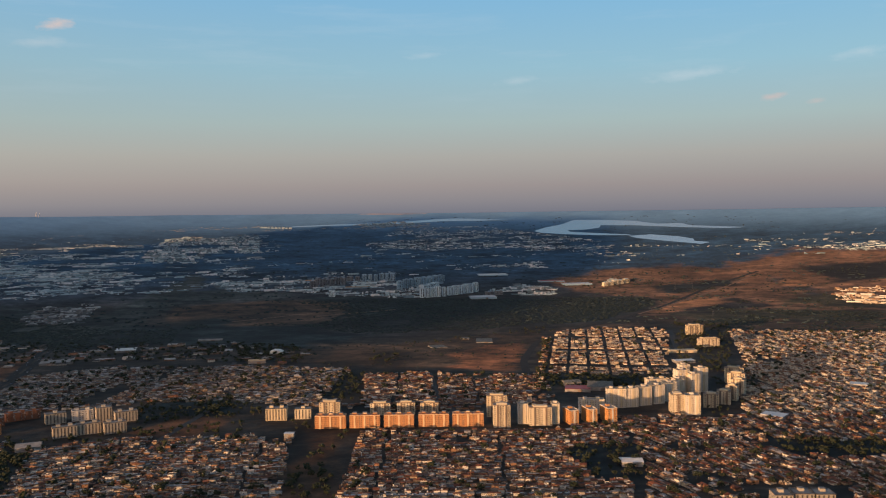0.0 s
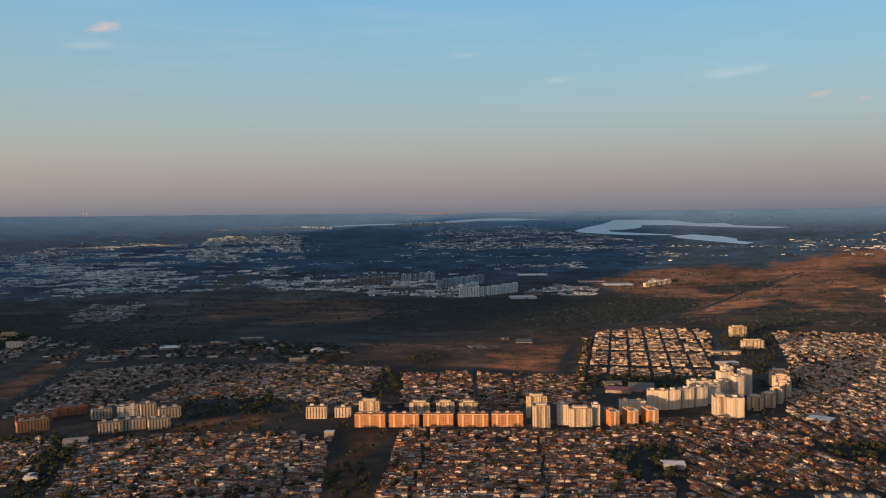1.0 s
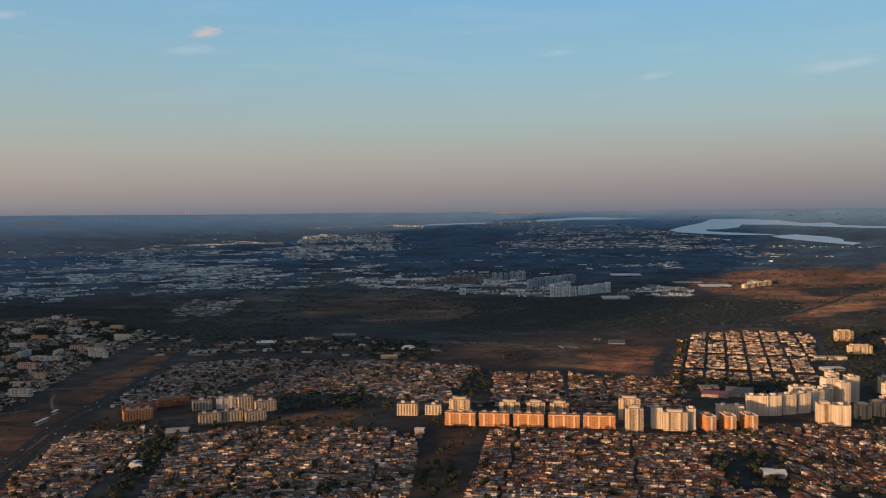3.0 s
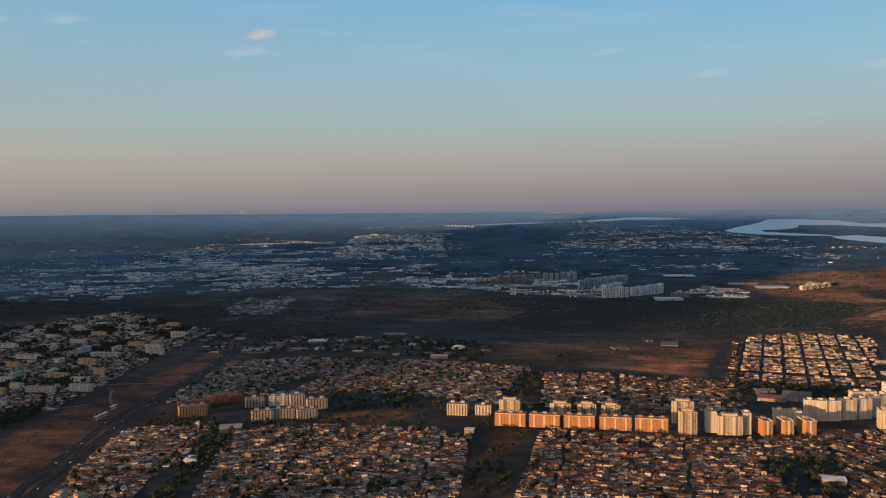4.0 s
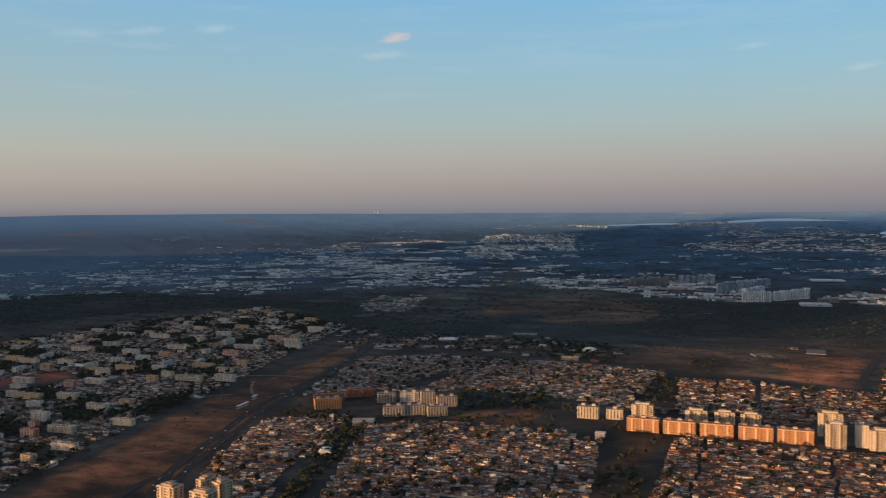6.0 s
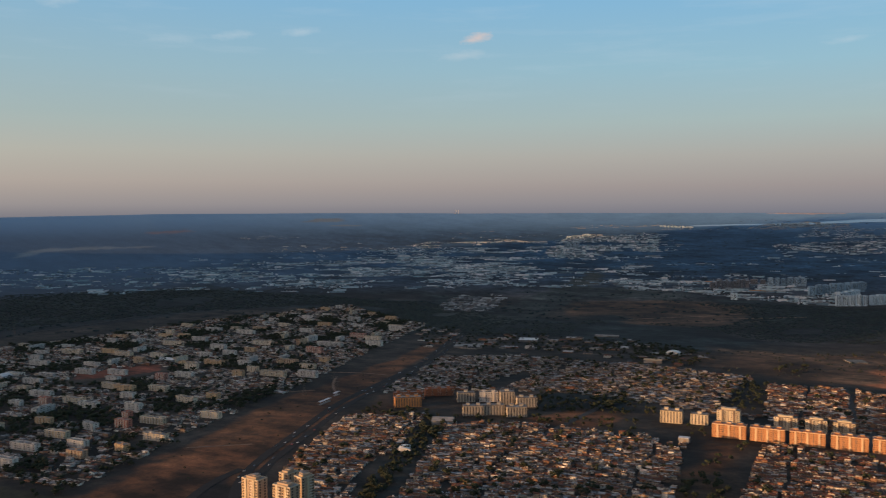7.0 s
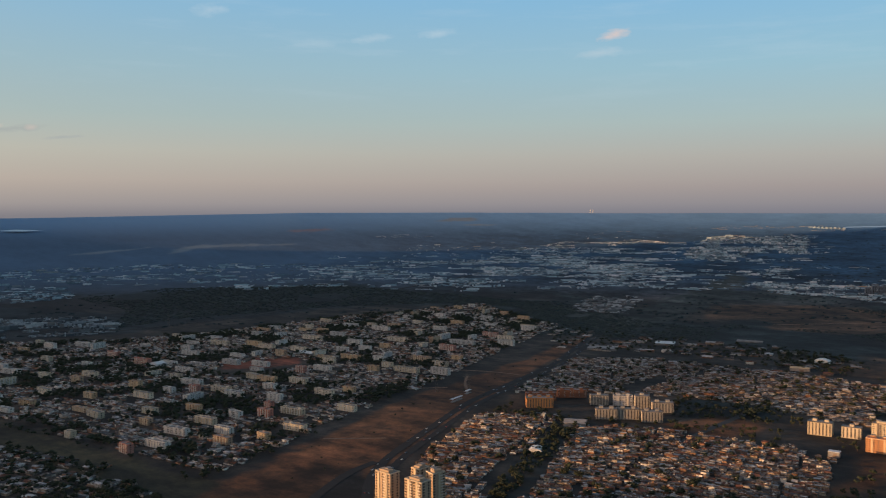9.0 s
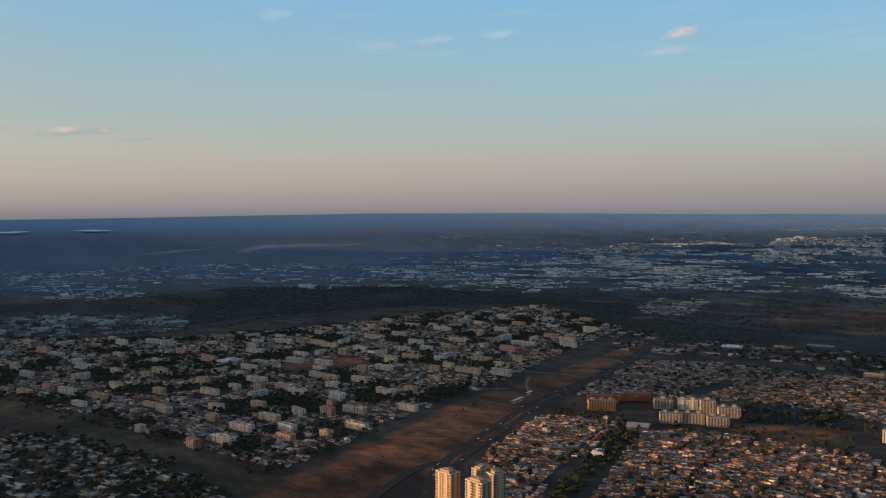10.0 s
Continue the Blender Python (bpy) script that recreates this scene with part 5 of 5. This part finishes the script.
lake([(475, 4448), (555, 4521), (624, 4561), (717, 4648), (843, 4628), (1023, 4564), (1127, 4469), (1248, 4453), (1276, 4391), (1448, 4305), (1523, 4264), (1436, 4270), (1250, 4353), (1086, 4429), (1002, 4471), (838, 4511), (820, 4456), (745, 4433), (653, 4437), (661, 4400), (929, 4289), (955, 4262), (784, 4300), (612, 4360), (510, 4405)], "pale blue lake with a long wooded headland")
lake([(927, 4253), (1044, 4256), (1158, 4184), (1211, 4116), (1205, 4071), (1267, 4019), (1217, 3995), (1137, 4059), (1042, 4132), (956, 4200)], "pale blue lake bay")
lake([(-4203, 1794), (-4181, 1867), (-4155, 1919), (-4154, 1855), (-4182, 1785)], "small far pond below the ridge")
lake([(-4079, 2088), (-4064, 2164), (-3993, 2260), (-4011, 2183)], "small far pond below the ridge")
lake([(2, 4763), (102, 4770), (396, 4701), (100, 4711), (1, 4711), (-272, 4652), (-627, 4600), (-991, 4500), (-991, 4512), (-627, 4624), (-307, 4690)], "long thin far arm of lake water")
lake([(-2653, 3626), (-2498, 3776), (-2321, 3938), (-2308, 3916), (-2465, 3752), (-2615, 3621)], "thin pale line of far river water")


far_scrub()


# ---- distant towns: outline, buildings per hectare, size, height ----
TOWNS = [
    ([(-2114, 3957), (-837, 4438), (476, 4317), (417, 3573), (-652, 3436), (-1730, 3227)], 1.6, 12, 4),
    ([(-2821, 3066), (-2263, 3722), (-858, 4385), (-644, 3308), (-1508, 2888), (-2312, 2514)], 1.6, 12, 4),
    ([(-2670, 2787), (-2169, 3206), (-1341, 3798), (-529, 3720), (-695, 3311), (-1450, 2850), (-2286, 2383)], 2.5, 12, 4),
    ([(476, 4067), (1401, 4086), (2164, 3990), (1956, 3606), (1287, 3752), (777, 3699)], 2, 9, 4),
    ([(-1884, 3808), (-1765, 3999), (-1483, 4101), (-1395, 4003), (-1385, 3826), (-1691, 3715)], 26, 9, 4),
    ([(-1381, 3886), (-1349, 4193), (-958, 4385), (-869, 4031), (-1145, 3787), (-1331, 3742)], 26, 8, 9),
    ([(-1884, 3520), (-1482, 3686), (-1242, 3557), (-1354, 3362), (-1704, 3178)], 9, 12, 4),
    ([(-1730, 3227), (-1455, 3286), (-1285, 3085), (-1548, 2883)], 4, 12, 4),
    ([(-1205, 2488), (-1088, 2486), (-1140, 2873), (-1242, 2887), (-1347, 2747)], 22, 9, 4),
    ([(-395, 4124), (-253, 4558), (233, 4596), (824, 4189), (789, 4010), (310, 4027), (95, 4011)], 10, 9, 4),
    ([(-869, 3218), (-690, 3398), (-378, 3441), (-57, 3431), (-51, 3011), (-293, 3026), (-604, 3180)], 9, 10, 5),
    ([(111, 3036), (251, 3277), (457, 3188), (442, 3088), (231, 3024)], 16, 12, 5),
    ([(1288, 2780), (1419, 2979), (1682, 2952), (1463, 2567), (1356, 2625)], 10, 8, 5),
    ([(212, 3724), (446, 3821), (377, 3642), (232, 3659)], 8, 10, 4),
    ([(-928, 3623), (-830, 3730), (-798, 3635), (-872, 3592)], 16, 9, 4),
    ([(587, 3206), (634, 3337), (717, 3309), (696, 3213)], 36, 9, 8),
    ([(1549, 3783), (2086, 3846), (1956, 3606), (1599, 3665)], 8, 8, 4),
    ([(-1996, 4038), (-1768, 4200), (-1755, 4168), (-1931, 4014)], 30, 9, 4),
    ([(-1561, 4321), (-1337, 4437), (-1005, 4537), (-507, 4662), (-74, 4715), (-72, 4592), (-552, 4524), (-1019, 4462), (-1448, 4326)], 36, 9, 7),
    ([(-3524, 1503), (-3234, 2082), (-2839, 2568), (-2558, 2932), (-2213, 3157), (-2102, 3459), (-1392, 3583), (-1363, 3330), (-1687, 2992), (-1925, 2746), (-2227, 2421), (-2633, 2037), (-2932, 1888), (-3299, 1407)], 8, 11, 4),
    ([(-2181, 3025), (-2027, 3434), (-1443, 3584), (-1392, 3342), (-1792, 2951), (-1997, 2771)], 9, 13, 4),
    ([(-2134, 3512), (-2041, 3783), (-1539, 4099), (-1410, 3899), (-1647, 3695), (-1979, 3507)], 9, 9, 4),
    ([(-3299, 1407), (-2962, 1761), (-2731, 1668), (-2825, 1388), (-3041, 1297)], 5, 12, 4),
    ([(-2669, 1074), (-2443, 1377), (-2261, 1515), (-2035, 1347), (-2151, 1181), (-2320, 934)], 20, 8, 7),
    ([(-2857, 3363), (-2697, 3587), (-2558, 3597), (-2736, 3399)], 14, 9, 4),
    ([(-938, 3289), (-742, 3502), (-672, 3174), (-790, 3162)], 12, 9, 5),
]


def far_towns():
    """Low sheds and houses in short rows along the slope, packed in patches with dark gaps."""
    rng = random.Random(77)
    for poly, per_ha, size, tall in TOWNS:
        soup = Soup()
        xs, ys = [p[0] for p in poly], [p[1] for p in poly]
        middle = math.hypot(sum(xs), sum(ys)) / len(xs)
        sparse = per_ha < 4
        n = int((max(xs) - min(xs)) * (max(ys) - min(ys)) / 1e4 * per_ha * (6.5 if sparse else 7.0 if per_ha < 30 else 3.0))
        for _ in range(min(n, 12000)):
            x, y = rng.uniform(min(xs), max(xs)), rng.uniform(min(ys), max(ys))
            bearing, r = math.atan2(-x, y), math.hypot(x, y)
            patch = noise.noise((bearing * 9, r * 0.011, 5)) + 0.6 * noise.noise((bearing * 30, r * 0.025, 8))
            jx, jy = 70 * noise.noise((x * 0.006, y * 0.006, 1)), 70 * noise.noise((x * 0.006, y * 0.006, 2))
            if patch < (0.12 if sparse else -0.14) or not inside(x + jx, y + jy, poly) or (sparse and inside(x, y, DARK_HILL)):
                continue
            z = ground_z(x, y)
            k = max(0.3, 1 - z / EYE)
            w = size * rng.choice((0.3, 0.4, 0.5, 0.7, 0.9, 1.3, 1.9, 3.0, 4.6)) * rng.uniform(0.8, 1.2) * k ** 0.4
            d, h = size * rng.uniform(0.25, 0.7) * k ** 0.5, tall * k * rng.choice((0.2, 0.3, 0.4, 0.5, 0.8, 1.6))
            soup.box(x, y, z - 1, w, d, 1 + h, bearing + rng.choice((0.0, 0.05, -0.08, 0.12)))
        mat = SHORE if per_ha >= 30 else LIT_QUARTER if min(xs) > 1200 and min(ys) < 2700 else QUARTER if middle < 3100 else HAZY_TOWN
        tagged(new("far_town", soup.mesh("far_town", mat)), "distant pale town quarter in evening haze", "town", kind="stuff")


far_towns()


# ---- distant tower groups ----
FAR_ROWS = [  # row's two ends, blocks, height, depth
    ((-516, 3267), (-385, 3342), 7, 28, 16, "far_brick"), ((-515, 3379), (-330, 3416), 6, 20, 14, "far_brick"),
    ((-326, 3378), (-193, 3412), 6, 31, 16, "far"), ((-261, 3477), (-202, 3488), 3, 18, 14, "far"),
    ((-178, 3223), (0, 3351), 8, 33, 16, "far"), ((-140, 3334), (5, 3414), 6, 22, 15, "far"),
    ((-87, 3027), (10, 3058), 5, 36, 18, "far_white"), ((14, 3070), (128, 3150), 6, 34, 18, "far_white"), ((-77, 3116), (-22, 3239), 3, 28, 16, "far_white"),
    ((-416, 3067), (-391, 3067), 2, 25, 16, "far_white"), ((148, 3059), (215, 3078), 2, 14, 16, "far_brick"), ((600, 3204), (713, 3273), 5, 15, 16, "lit"),
    ((-1306, 3965), (-1240, 3985), 5, 26, 12, "far"), ((-971, 4514), (-800, 4520), 9, 7, 10, "far"), ((-425, 4600), (-269, 4625), 8, 17, 14, "far"), ((-250, 4620), (-150, 4640), 4, 11, 14, "far"),
]


def far_rows():
    rng = random.Random(15)
    for (xa, ya), (xb, yb), count, height, deep, kind in FAR_ROWS:
        turn = math.degrees(math.atan2(yb - ya, xb - xa)) * 0.7
        pitch = math.hypot(xb - xa, yb - ya) / count
        for k in range(count):
            q = (k + 0.5) / count
            x, y = xa + (xb - xa) * q, ya + (yb - ya) * q
            w, h = pitch * rng.uniform(0.6, 0.82), height * rng.uniform(0.88, 1.06)
            block = tagged(new("distant_block"), "distant pale apartment block in haze, one of a row", "apartment building", group="distant towers")
            block.matrix_world = pose(x, y, ground_z(x, y), 0, 0, turn)
            body = Soup()
            body.box(0, 0, -2, w, deep, h + 2)
            part("wall", body, {"far": HAZY_WALL, "far_white": HAZY_WHITE, "far_brick": HAZY_BRICK, "lit": CREAM}[kind], block)
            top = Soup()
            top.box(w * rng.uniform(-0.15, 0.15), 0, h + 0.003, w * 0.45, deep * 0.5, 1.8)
            part("lift_house", top, HAZY_WALL, block)
            panes = Soup()
            strips = max(2, int(w / 5))
            for j in range(strips):
                panes.box((j + 0.5) * w / strips - w / 2, -deep / 2 - 0.03, 1.5, w / strips * 0.34, 0.2, h - 3.0, bottom=True)
            tagged(part("glazing", panes, GLASS, block), "dark upright window strips", kind="stuff")


far_rows()


# ---- sheds, halls and other single buildings ----
def hall(x, y, width, depth, height, turn, mat, label, roof="gable", wall=None):
    thing = tagged(new("hall"), label, "building")
    thing.matrix_world = pose(x, y, ground_z(x, y), 0, 0, turn)
    body = Soup()
    body.box(0, 0, -0.5, width, depth, height + 0.5)
    part("wall", body, wall or SLAB, thing)
    top = Soup()
    if roof == "arch":
        steps, pts, faces = 8, [], []
        for k in range(steps + 1):
            a = math.pi * k / steps
            pts += [(math.cos(a) * width * 0.52, -depth * 0.52, height * 0.6 + math.sin(a) * width * 0.24), (math.cos(a) * width * 0.52, depth * 0.52, height * 0.6 + math.sin(a) * width * 0.24)]
        for k in range(steps):
            faces.append((2 * k, 2 * k + 1, 2 * k + 3, 2 * k + 2))
        faces += [tuple(range(0, 2 * steps + 2, 2)), tuple(range(2 * steps + 1, 0, -2)), (2 * steps, 2 * steps + 1, 1, 0)]
        top.solid(pts, faces)
    elif roof == "gable":
        top.roof(0, 0, height + 0.003, width + 1, depth + 1, depth * 0.1)
    else:
        top.box(0, 0, height + 0.003, width + 0.6, depth + 0.6, 0.5, bottom=True)
    part("roof", top, mat, thing)
    gate = Soup()
    gate.box(width * 0.1, -depth / 2 - 0.05, 0, min(8, width * 0.3), 0.15, min(height * 0.7, 5))
    part("gate", gate, TRIM, thing)
    return thing


FIELD_SHEET = varied("dull_sheet_metal", [(0.20, 0.20, 0.18), (0.17, 0.17, 0.155)], rough=0.9, by="object", stain=0.5, stains=0.3)
RED_SHEET = varied("red_sheet_metal", [(0.34, 0.06, 0.05)], rough=0.5, by="object", stain=0.3)
PALE_SHEET = varied("pale_sheet_metal", [(0.60, 0.60, 0.60), (0.66, 0.65, 0.62)], rough=0.55, by="object", stain=0.25)
for (x, y, w), d, h, turn, mat, label, roof in (
    ((234, 1486, 44.5), 34, 5, -10, RED_SHEET, "low market hall with a red roof edge", "flat"),
    ((275, 1493, 44.6), 55, 7, -10, FIELD_SHEET, "long grey metal warehouse", "gable"),
    ((234, 1535, 30.6), 26, 7, 10, FIELD_SHEET, "grey metal warehouse with a pitched roof", "gable"),
    ((-570, 1147, 32.0), 28, 6, 20, SLAB, "grey sports hall with a low pitched metal roof", "gable"),
    ((-549, 990, 17.0), 18, 5, 20, PALE_SHEET, "white arched canopy over a court", "arch"),
    ((98, 2061, 39.9), 60, 1.4, -2, FIELD_SHEET, "long pale farm shed in the dry field", "flat"),
    ((51, 2120, 21.3), 20, 2, -6, FIELD_SHEET, "small pale shed in the dry field", "flat"),
    ((-10, 1992, 36.0), 36, 1.0, 20, FIELD_SHEET, "grey metal shed roof in the dry field", "flat"),
    ((233, 1045, 26.5), 22, 6, 0, PALE_SHEET, "white-roofed hall beside trees", "gable"),
    ((-223, 1198, 13.8), 10, 7, 0, PALE_SHEET, "white cube-shaped house beside the open ground", "flat"),
    ((-383, 1917, 31.3), 22, 6, 0, PALE_SHEET, "white roof among trees", "arch"),
    ((-594, 2145, 58.8), 18, 3, 8, SLAB, "long low warehouse row", "gable"),
    ((-749, 1983, 45.2), 40, 4, 14, PALE_SHEET, "white warehouse at the wood's edge", "flat"),
    ((-841, 1827, 67.1), 40, 4, 16, SLAB, "broad grey flat-roofed market hall", "flat"),
    ((-402, 1810, 37.0), 20, 6, 10, LOW_TAN, "ochre school block with a flat roof", "flat"),
    ((493, 1273, 33.6), 26, 6, -40, PALE_SHEET, "long white hall between houses", "flat"),
    ((731, 1490, 29.1), 22, 6, -30, PALE_SHEET, "white hall between houses", "flat"),
    ((501, 1753, 42.7), 20, 5, 10, PALE_SHEET, "pale shed by the avenue", "flat"),
    ((532, 1878, 61.7), 18, 6, 4, CREAM, "long cream school building", "flat"),
    ((-1357, 1379, 44.8), 24, 6, 0, PALE_SHEET, "white-roofed hall among trees", "gable"),
    ((-1509, 1095, 26.4), 22, 6, 0, PALE_SHEET, "white round-roofed hall among trees", "arch"),
    ((516, 3230, 106.2), 60, 4, 8, PALE_SHEET, "white far warehouse with a long roof", "flat"),
    ((208, 3472, 115.5), 70, 4, 8, PALE_SHEET, "white far warehouse with a long roof", "flat"),
    ((426, 3319, 98.7), 40, 4, 8, RED_SHEET, "far warehouse with a red roof", "flat"),
    ((143, 2969, 89.1), 60, 6, 8, METAL, "low grey warehouse far off", "flat"),
    ((-568, 3377, 123.3), 30, 4, 8, OCHRE, "long low ochre school far off", "flat"),
    ((-327, 3240, 93.1), 30, 4, 8, OCHRE, "long low ochre building far off", "flat"),
):
    hall(x - math.sin(radians(turn)) * d / 2, y + math.cos(radians(turn)) * d / 2, w, d, h, turn, mat, label, roof, HAZY_WALL if y > 2400 else CREAM if mat is CREAM else None)


# ---- highway: overpass, shelters, vehicles, lamp posts ----
def canopy(x, y, length, turn):
    thing = tagged(new("platform_canopy"), "pale flat canopy over a stop beside the highway", "canopy")
    thing.matrix_world = pose(x, y, 0, 0, 0, turn)
    deck = Soup()
    deck.box(0, 0, -0.3, length, 5, 1.2)
    part("platform", deck, SLAB, thing)
    cover = Soup()
    cover.box(0, 0, 5.2, length + 2, 5.5, 0.4, bottom=True)
    part("roof", cover, PALE_SHEET, thing)
    for k in range(max(2, int(length / 8))):
        post = Soup()
        post.box(-length / 2 + 4 + 8 * k, 0, 0.9, 0.5, 0.5, 4.3)
        part("post", post, GREY, thing)


canopy(-815.0, 1195.0, 34, 95)
canopy(-832.0, 1255.0, 18, 100)

PAINT = varied("car_paint", [(0.55, 0.55, 0.56), (0.04, 0.04, 0.045), (0.30, 0.05, 0.04), (0.70, 0.70, 0.70), (0.10, 0.14, 0.22)], rough=0.35, by="object", stain=0.1)
TYRE = varied("tyre_rubber", [(0.02, 0.02, 0.02)], by="object")


def car_pattern():
    car = tagged(new("car"), "small passenger car on the highway", "car", group="highway traffic")
    body = Soup()
    body.box(0, 0, 0.35, 4.2, 1.75, 0.6, bottom=True)
    part("body", body, PAINT, car)
    cabin = Soup()
    cabin.solid([(-1.5, -0.8, 0.95), (1.2, -0.8, 0.95), (1.2, 0.8, 0.95), (-1.5, 0.8, 0.95), (-1.1, -0.68, 1.5), (0.5, -0.68, 1.5), (0.5, 0.68, 1.5), (-1.1, 0.68, 1.5)], [(0, 1, 5, 4), (1, 2, 6, 5), (2, 3, 7, 6), (3, 0, 4, 7), (4, 5, 6, 7)])
    part("cabin", cabin, GLASS, car)
    for wx, wy in ((-1.3, -0.8), (1.3, -0.8), (-1.3, 0.8), (1.3, 0.8)):
        wheel = Soup()
        ring = [(wx + 0.32 * math.cos(k * 0.785), 0.32 + 0.32 * math.sin(k * 0.785)) for k in range(8)]
        wheel.solid([(a, wy - 0.1, b) for a, b in ring] + [(a, wy + 0.1, b) for a, b in ring], [(k, (k + 1) % 8, 8 + (k + 1) % 8, 8 + k) for k in range(8)] + [tuple(range(7, -1, -1)), tuple(range(8, 16))])
        part("wheel", wheel, TYRE, car)
    return car


def traffic():
    rng = random.Random(3)
    pattern, first = car_pattern(), True
    for dx, dy in ((-3, 0), (3, 0.5), (15.5, 4), (20.5, 4.5)):
        for (xa, ya), (xb, yb) in zip(HIGHWAY[1:], HIGHWAY[2:]):
            length = math.hypot(xb - xa, yb - ya)
            s = rng.uniform(5, 60)
            while s < length:
                q = s / length
                m = pose(xa + (xb - xa) * q + dx, ya + (yb - ya) * q + dy, 0.27, 0, 0, math.degrees(math.atan2(yb - ya, xb - xa)))
                if first:
                    pattern.matrix_basis, first = m, False
                else:
                    copy_thing(pattern, m)
                s += rng.uniform(35, 150)


traffic()


def lattice_pylon(x, y, height, label):
    thing = tagged(new("pylon"), label, "pylon", group="pylons")
    z0 = ground_z(x, y)
    thing.matrix_world = pose(x, y, z0, 0, 0, 30)
    for sx, sy in ((-1, -1), (1, -1), (1, 1), (-1, 1)):
        leg = Soup()
        leg.solid([(sx * 2.6 - 0.15, sy * 2.6, -0.3), (sx * 2.6 + 0.15, sy * 2.6, -0.3), (sx * 2.6, sy * 2.6 + 0.2, -0.3), (sx * 0.3, sy * 0.3, height)], [(0, 1, 3), (1, 2, 3), (2, 0, 3)])
        part("leg", leg, TRIM, thing)
    for k in range(3):
        arm = Soup()
        arm.box(0, 0, height * (0.68 + 0.13 * k), 9 - 1.6 * k, 0.3, 0.3, bottom=True)
        part("cross_arm", arm, TRIM, thing)
    for k in range(6):
        brace = Soup()
        s = 5.2 * (1 - (k + 0.5) / 8)
        for side in (-0.5, 0.5):
            brace.box(0, side * s, height * (k + 0.5) / 8, s, 0.12, 0.12, bottom=True)
            brace.box(side * s, 0, height * (k + 0.5) / 8, 0.12, s, 0.12, bottom=True)
        part("brace", brace, TRIM, thing)


for x, y, h in ((-833.5, 1260.2, 34), (-859.8, 1288.7, 32), (-880.3, 1227.3, 32), (836.1, 3060.9, 40), (897.4, 3061.1, 36), (760.0, 2390.9, 36), (-2040.3, 1529.0, 40)):
    lattice_pylon(x, y, h, "grey lattice pylon standing on open ground")


def far_mast(x, y, height):
    thing = tagged(new("mast"), "pale concrete broadcast tower on the far ridge", "tower")
    thing.matrix_world = pose(x, y, ground_z(x, y))
    shaft = Soup()
    shaft.solid([(1.5 * math.cos(a), 1.5 * math.sin(a), -3) for a in (0, 1.57, 3.14, 4.71)] + [(1.2 * math.cos(a), 1.2 * math.sin(a), height) for a in (0, 1.57, 3.14, 4.71)], [(k, (k + 1) % 4, 4 + (k + 1) % 4, 4 + k) for k in range(4)] + [(4, 5, 6, 7)])
    part("shaft", shaft, WHITE, thing)
    deck = Soup()
    deck.box(0, 0, height * 0.6, 3.4, 3.4, 2.0, bottom=True)
    part("platform", deck, WHITE, thing)


far_mast(-2111.4, 4421.2, 28)
far_mast(-2096.6, 4427.3, 24)
